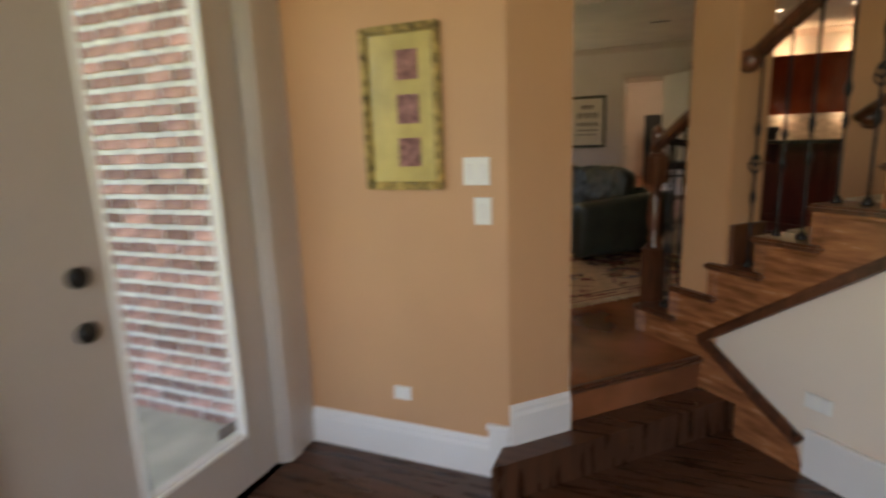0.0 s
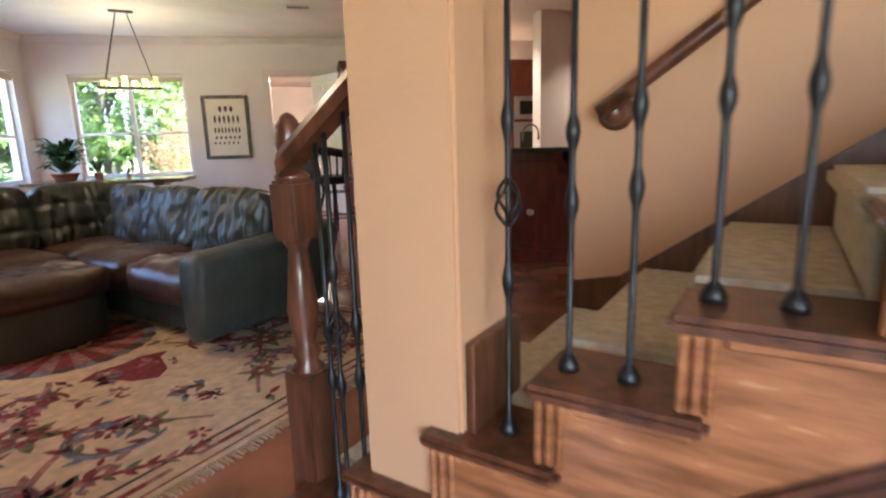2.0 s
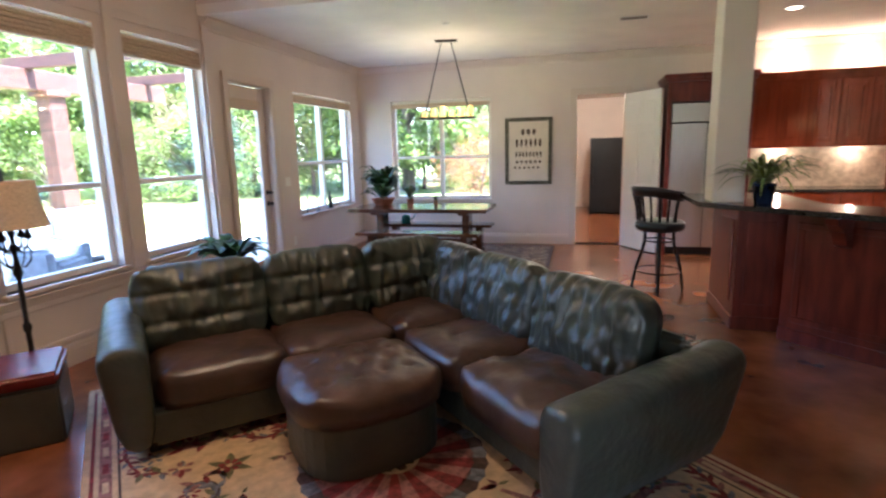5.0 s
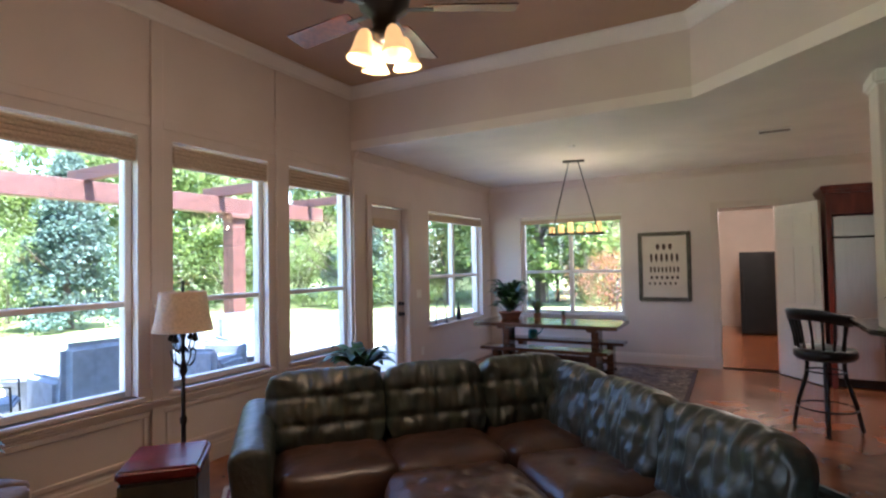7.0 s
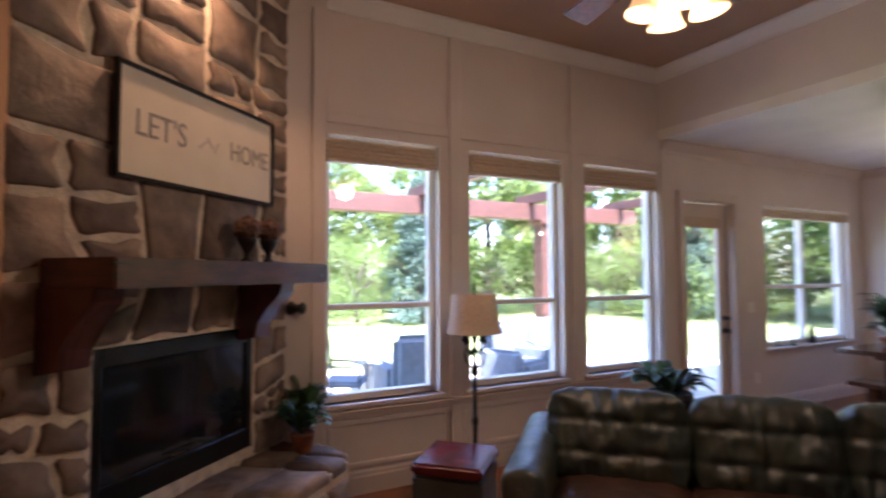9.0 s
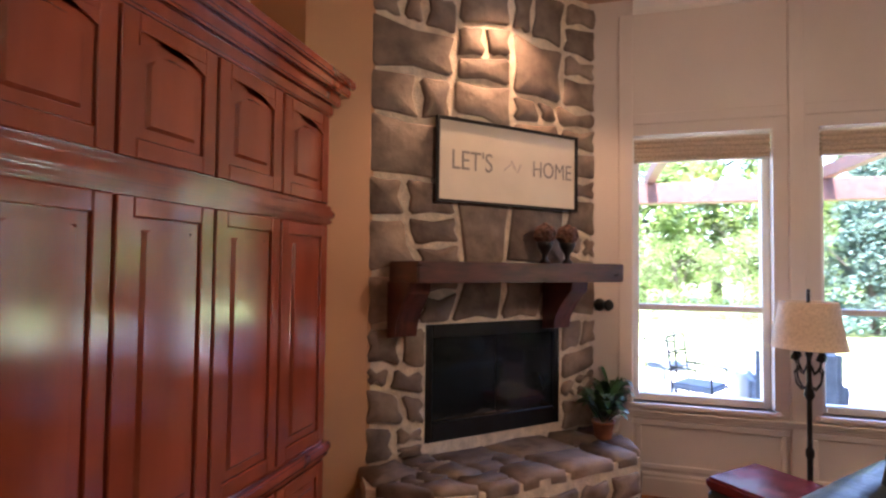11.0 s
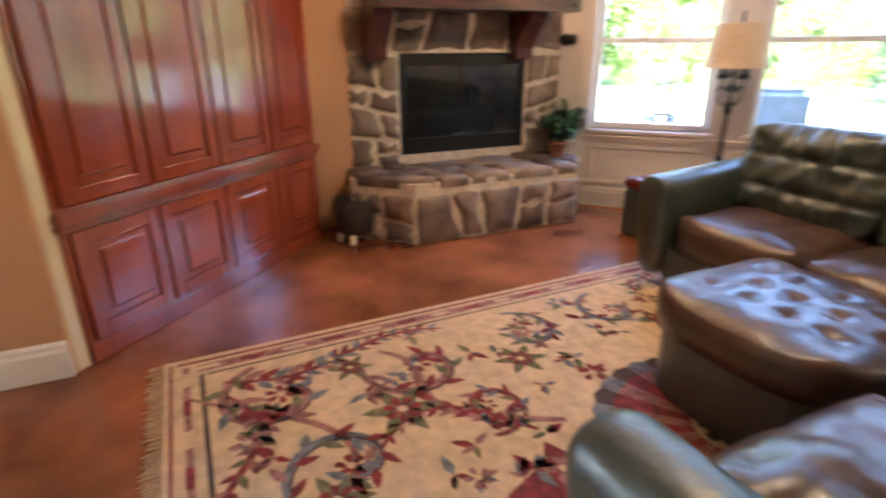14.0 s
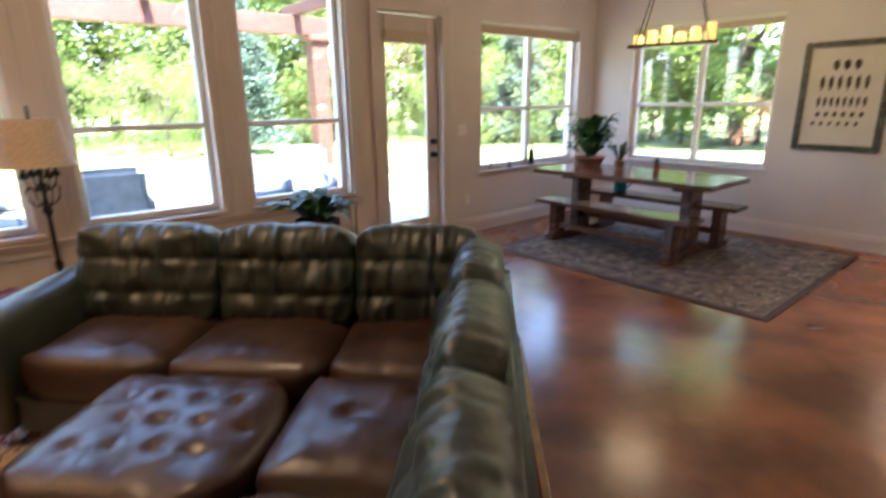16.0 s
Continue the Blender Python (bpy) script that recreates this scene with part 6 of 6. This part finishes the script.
# downlight washing the top of the stone
hl = thing("stone_downlight", "round recessed downlight above the fireplace, lit", "downlight", FACE @ pose(0.95, -0.32, 3.659))
lathe("ring", [(0.075, 0.0), (0.075, -0.006), (0.095, -0.006), (0.095, 0.0)], WHITE, hl)
lathe("lens", [(0.072, -0.001), (0.072, -0.004), (0.001, -0.004)], CANLIGHT, hl)
hp = FACE @ Vector((0.95, -0.32, 3.62))
lamp("stone_lamp", 'SPOT', tuple(hp), 6, (1, 0.55, 0.24), 0.05, spread=100)
lamp("fan_lamp", 'POINT', (FAN[0], FAN[1], 2.60), 3.2, WARM, 0.10)
lamp("chandelier_lamp", 'POINT', (-2.13, 10.50, 2.2), 1.4, WARM, 0.30)

# ---- utility room ----
uf = thing("utility_fridge", "black refrigerator in the utility room", "refrigerator", pose(-0.25, 16.4, 0))
boxes("door", [(0, 0.85, 0, 0.06, 0.06, 1.72)], BLACKFRIDGE, uf, bevel=0.015, seg=2)
boxes("body", [(0, 0.85, 0.062, 0.75, 0.0, 1.74)], BLACKFRIDGE, uf, bevel=0.01)
tube("handle", [(0.06, -0.005, 0.7), (0.06, -0.05, 0.75), (0.06, -0.05, 1.3), (0.06, -0.005, 1.35)], 0.012, BLACK, uf)
us = thing("utility_cabinet", "low cherry cabinet with clutter in the utility room", "cabinet", pose(-1.2, 13.6, 0))
boxes("body", [(0, 0.55, 0, 1.6, 0, 0.9)], CHERRY, us, bevel=0.01)
boxes("top", [(-0.02, 0.58, -0.02, 1.62, 0.9, 0.94)], GRANITE, us, bevel=0.006)
ul = thing("ceiling_light", "flush ceiling light with a lit glass bowl", "ceiling light", pose(-0.05, 14.8, 2.749))
lathe("bowl", [(0.16, 0), (0.15, -0.04), (0.1, -0.08), (0.01, -0.095)], BULB, ul)
lamp("utility_lamp", 'POINT', (-0.05, 14.8, 2.5), 9, (1, 0.8, 0.55), 0.12)

# ---- outside ----
ground = prism("ground", [(-400, -400), (400, -400), (400, 400), (-400, 400)], -0.62, -0.42, GRASS)
structure(ground, "sunlit mown lawn reaching to the woods")
structure(boxes("pavement", [(-9.6, -4.37, 2.9, 13.2, -0.42, -0.05)], PAVING), "pale concrete patio slab")
structure(boxes("pavement_porch", [(-4.2, -1.53, -3.0, 2.59, -0.42, -0.36)], PAVING), "pale concrete porch slab")

po = thing("patio_cover", "open cedar post and beam pergola over the patio", "patio roof", pose(-4.4, 3.0, 0))
for y in (-0.6, 7.3):
    boxes("post", [(-4.42, -4.13, y, y + 0.29, 0.4, 2.62)], CEDARSHADED, po, bevel=0.01)
    boxes("post_base", [(-4.52, -4.03, y - 0.1, y + 0.39, -0.05, 0.4)], BRICK, po, bevel=0.01)
    boxes("capital", [(-4.48, -4.07, y - 0.06, y + 0.35, 2.55, 2.63)], CEDARSHADED, po, bevel=0.01)
boxes("beam", [(-4.40, -4.15, -0.2, 9.8, 2.63, 2.93)], CEDARSHADED, po, bevel=0.008)
boxes("rafter", [(-4.6, -0.05, y, y + 0.12, 2.93, 3.10) for y in (0.2, 2.4, 4.7, 7.0, 9.3)], CEDARSHADED, po, bevel=0.006)

chr_ = thing("patio_armchair", "grey-blue cushioned wicker patio armchair", "armchair", pose(-6.6, 8.3, -0.05, 0, 0, 110), group="patio armchairs")
boxes("base", [(-0.36, 0.36, -0.36, 0.36, 0.0, 0.30)], WICKER, chr_, bevel=0.03, seg=2)
boxes("seat", [(-0.30, 0.30, -0.38, 0.28, 0.30, 0.46)], BLUEGREY, chr_, bevel=0.05, seg=3)
boxes("back", [(-0.36, 0.36, 0.24, 0.42, 0.28, 0.95)], BLUEGREY, chr_, bevel=0.07, seg=3)
boxes("arm", [(-0.42, -0.30, -0.36, 0.36, 0.0, 0.62), (0.30, 0.42, -0.36, 0.36, 0.0, 0.62)], BLUEGREY, chr_, bevel=0.05, seg=3)
copy_thing(chr_, pose(-6.9, 9.2, -0.05, 0, 0, 70))
copy_thing(chr_, pose(-6.3, 6.6, -0.05, 0, 0, -95))
ft = thing("patio_side_table", "round grey patio table", "table", pose(-7.4, 6.6, -0.05))
lathe("top", [(0.05, 0), (0.30, 0.02), (0.26, 0.3), (0.3, 0.44), (0.42, 0.45), (0.42, 0.5), (0.01, 0.5)], BLUEGREY, ft, seg=26)
pt = thing("patio_dining_table", "pale round patio dining table", "table", pose(-6.9, 5.0, -0.05))
lathe("top", [(0.25, 0), (0.06, 0.05), (0.06, 0.66), (0.55, 0.69), (0.56, 0.72), (0.01, 0.725)], PAVING, pt, seg=28)
pc = thing("patio_dining_chair", "black iron patio chair with blue cushion", "chair", pose(-6.3, 5.75, -0.05, 0, 0, 150), group="patio dining chairs")
bm = bmesh.new()
for x in (-0.22, 0.22):
    add_tube(bm, [(x, 0.22, 0), (x, 0.2, 0.45), (x, 0.26, 0.95)], 0.013, 6)
    add_tube(bm, [(x, -0.22, 0), (x, -0.2, 0.62), (x, 0.22, 0.64)], 0.013, 6)
for z in (0.6, 0.78, 0.95):
    add_tube(bm, [(-0.22, 0.21 + 0.05 * (z - 0.45) / 0.5, z), (0.22, 0.21 + 0.05 * (z - 0.45) / 0.5, z)], 0.012, 6)
put("frame", bm, BLACK, pc, smooth=True)
boxes("seat", [(-0.22, 0.22, -0.22, 0.22, 0.40, 0.47)], BLUEGREY, pc, bevel=0.025, seg=2)
copy_thing(pc, pose(-7.5, 5.6, -0.05, 0, 0, -130))
copy_thing(pc, pose(-6.2, 4.5, -0.05, 0, 0, 80))


def tree_mesh(seed, h, spread, mat, clumps=230, per=72, conic=False, low=0.22):
    r = random.Random(seed)
    bm = bmesh.new()
    tr_ = []
    for i in range(7):
        u = i / 6
        tr_.append((0.25 * math.sin(seed + 2 * u) * u, 0.25 * math.cos(seed * 1.3 + 2 * u) * u, h * 0.8 * u))
    add_tube(bm, tr_, [0.028 * h * (1 - 0.8 * i / 6) for i in range(7)], 8)
    for i in range(9):
        a, z = r.uniform(0, 6.28), h * r.uniform(0.25, 0.65)
        l = spread * r.uniform(0.5, 0.95)
        add_tube(bm, [(0, 0, z), (l * 0.5 * math.cos(a), l * 0.5 * math.sin(a), z + l * 0.3), (l * math.cos(a), l * math.sin(a), z + l * 0.75)], [0.009 * h, 0.006 * h, 0.002 * h], 6)
    nf = len(bm.faces)
    for i in range(clumps):
        a, u = r.uniform(0, 6.28), r.random()
        z = h * (low + (1 - low) * u)
        prof = (1 - u) ** 0.8 if conic else math.sin(math.pi * (0.12 + 0.86 * u)) ** 0.6
        rad = spread * prof * math.sqrt(r.uniform(0.15, 1.0)) * r.uniform(0.8, 1.15)
        c = Vector((rad * math.cos(a), rad * math.sin(a), z))
        cs = spread * r.uniform(0.14, 0.27)
        for j in range(per):
            d = Vector((r.gauss(0, 1), r.gauss(0, 1), r.gauss(0, 0.75))).normalized() * cs * r.uniform(0.4, 1.0)
            p = c + d
            s_ = h * r.uniform(0.009, 0.018)
            e = Euler((r.uniform(-1, 1), r.uniform(-1, 1), r.uniform(0, 6.28))).to_matrix()
            bm.faces.new([bm.verts.new(p + e @ Vector(q)) for q in ((-s_, 0, 0), (0, -s_ * 0.6, 0), (s_, 0, 0), (0, s_ * 0.6, 0))])
    for i, f in enumerate(bm.faces):
        f.material_index = 0 if i < nf else 1
    me = bpy.data.meshes.new("tree")
    bm.to_mesh(me)
    bm.free()
    me.materials.append(BARK)
    me.materials.append(mat)
    return me


tm = [tree_mesh(3, 9.5, 3.6, FOLIAGE, low=0.12), tree_mesh(5, 11, 4.2, FOLIAGE, low=0.1), tree_mesh(8, 8, 3.4, FOLIAGE, low=0.06)]
sp = tree_mesh(12, 6, 2.0, BLUEFOLIAGE, conic=True, low=0.04)
bu = tree_mesh(15, 2.6, 1.9, FOLIAGE, clumps=70, low=0.05)
rm = tree_mesh(18, 2.4, 1.7, REDFOLIAGE, clumps=60, low=0.15)
rt = random.Random(4)


def stand(me, name, label, cat, x, y, s=1.0, group=''):
    o = new(name, me)
    o.matrix_basis = pose(x, y, -0.44, 0, 0, rt.uniform(0, 360)) @ Matrix.Diagonal((s, s, s, 1))
    tagged(o, label, cat, group)


for i in range(24):
    a = radians(-38 + i * 7.0)
    d = rt.uniform(25, 31) + (i % 2) * 5
    stand(tm[i % 3], "tree", "broad green deciduous tree at the edge of the lawn", "tree", -2 - d * math.cos(a), 5 + d * math.sin(a), rt.uniform(0.9, 1.25), "trees round the lawn")
for i in range(26):
    a = radians(-36 + i * 6.2)
    d = rt.uniform(24, 27)
    stand(bu, "bush", "rounded green shrub at the wood's edge", "shrub", -2 - d * math.cos(a), 5 + d * math.sin(a), rt.uniform(1.2, 1.9), "shrubs at the wood's edge")
for x, y in ((-23, -2), (-24, 6), (-22, 11), (-25, 18), (-20, 24), (-13, 30), (-6, 31), (-24, 1)):
    stand(bu, "bush", "rounded green shrub at the wood's edge", "shrub", x, y, rt.uniform(0.9, 1.5), "shrubs at the wood's edge")
stand(sp, "spruce_tree", "young blue spruce at the lawn's edge", "tree", -21, 13.5)
stand(sp, "spruce_tree", "young blue spruce at the lawn's edge", "tree", -17, 25)
stand(rm, "red_maple", "low red-leaved maple in the garden", "tree", -3.6, 20.5)

# ---- brick porch wall, last ----
bw = structure(boxes("wall_porch", [(-4.36, -1.53, 2.588, 2.599, -0.40, 3.0)], BRICKMORTAR), "exterior wall of red brick with pale mortar")
bm = bmesh.new()
add_box(bm, -0.095, 0.095, -0.012, 0.0, -0.027, 0.027, bevel=0.009)
bme = mesh_of("brick", bm, BRICK)
cnt = 0
for row in range(37):
    for i in range(8):
        x = -1.66 - i * 0.205 - (0.1025 if row % 2 else 0)
        if x < -4.2 or cnt >= 300:
            continue
        b = new("brick", bme)
        b.parent = bw
        b.matrix_basis = pose(x, 2.588, -0.34 + row * 0.082, 0, rt.uniform(-1.2, 1.2), 0)
        cnt += 1
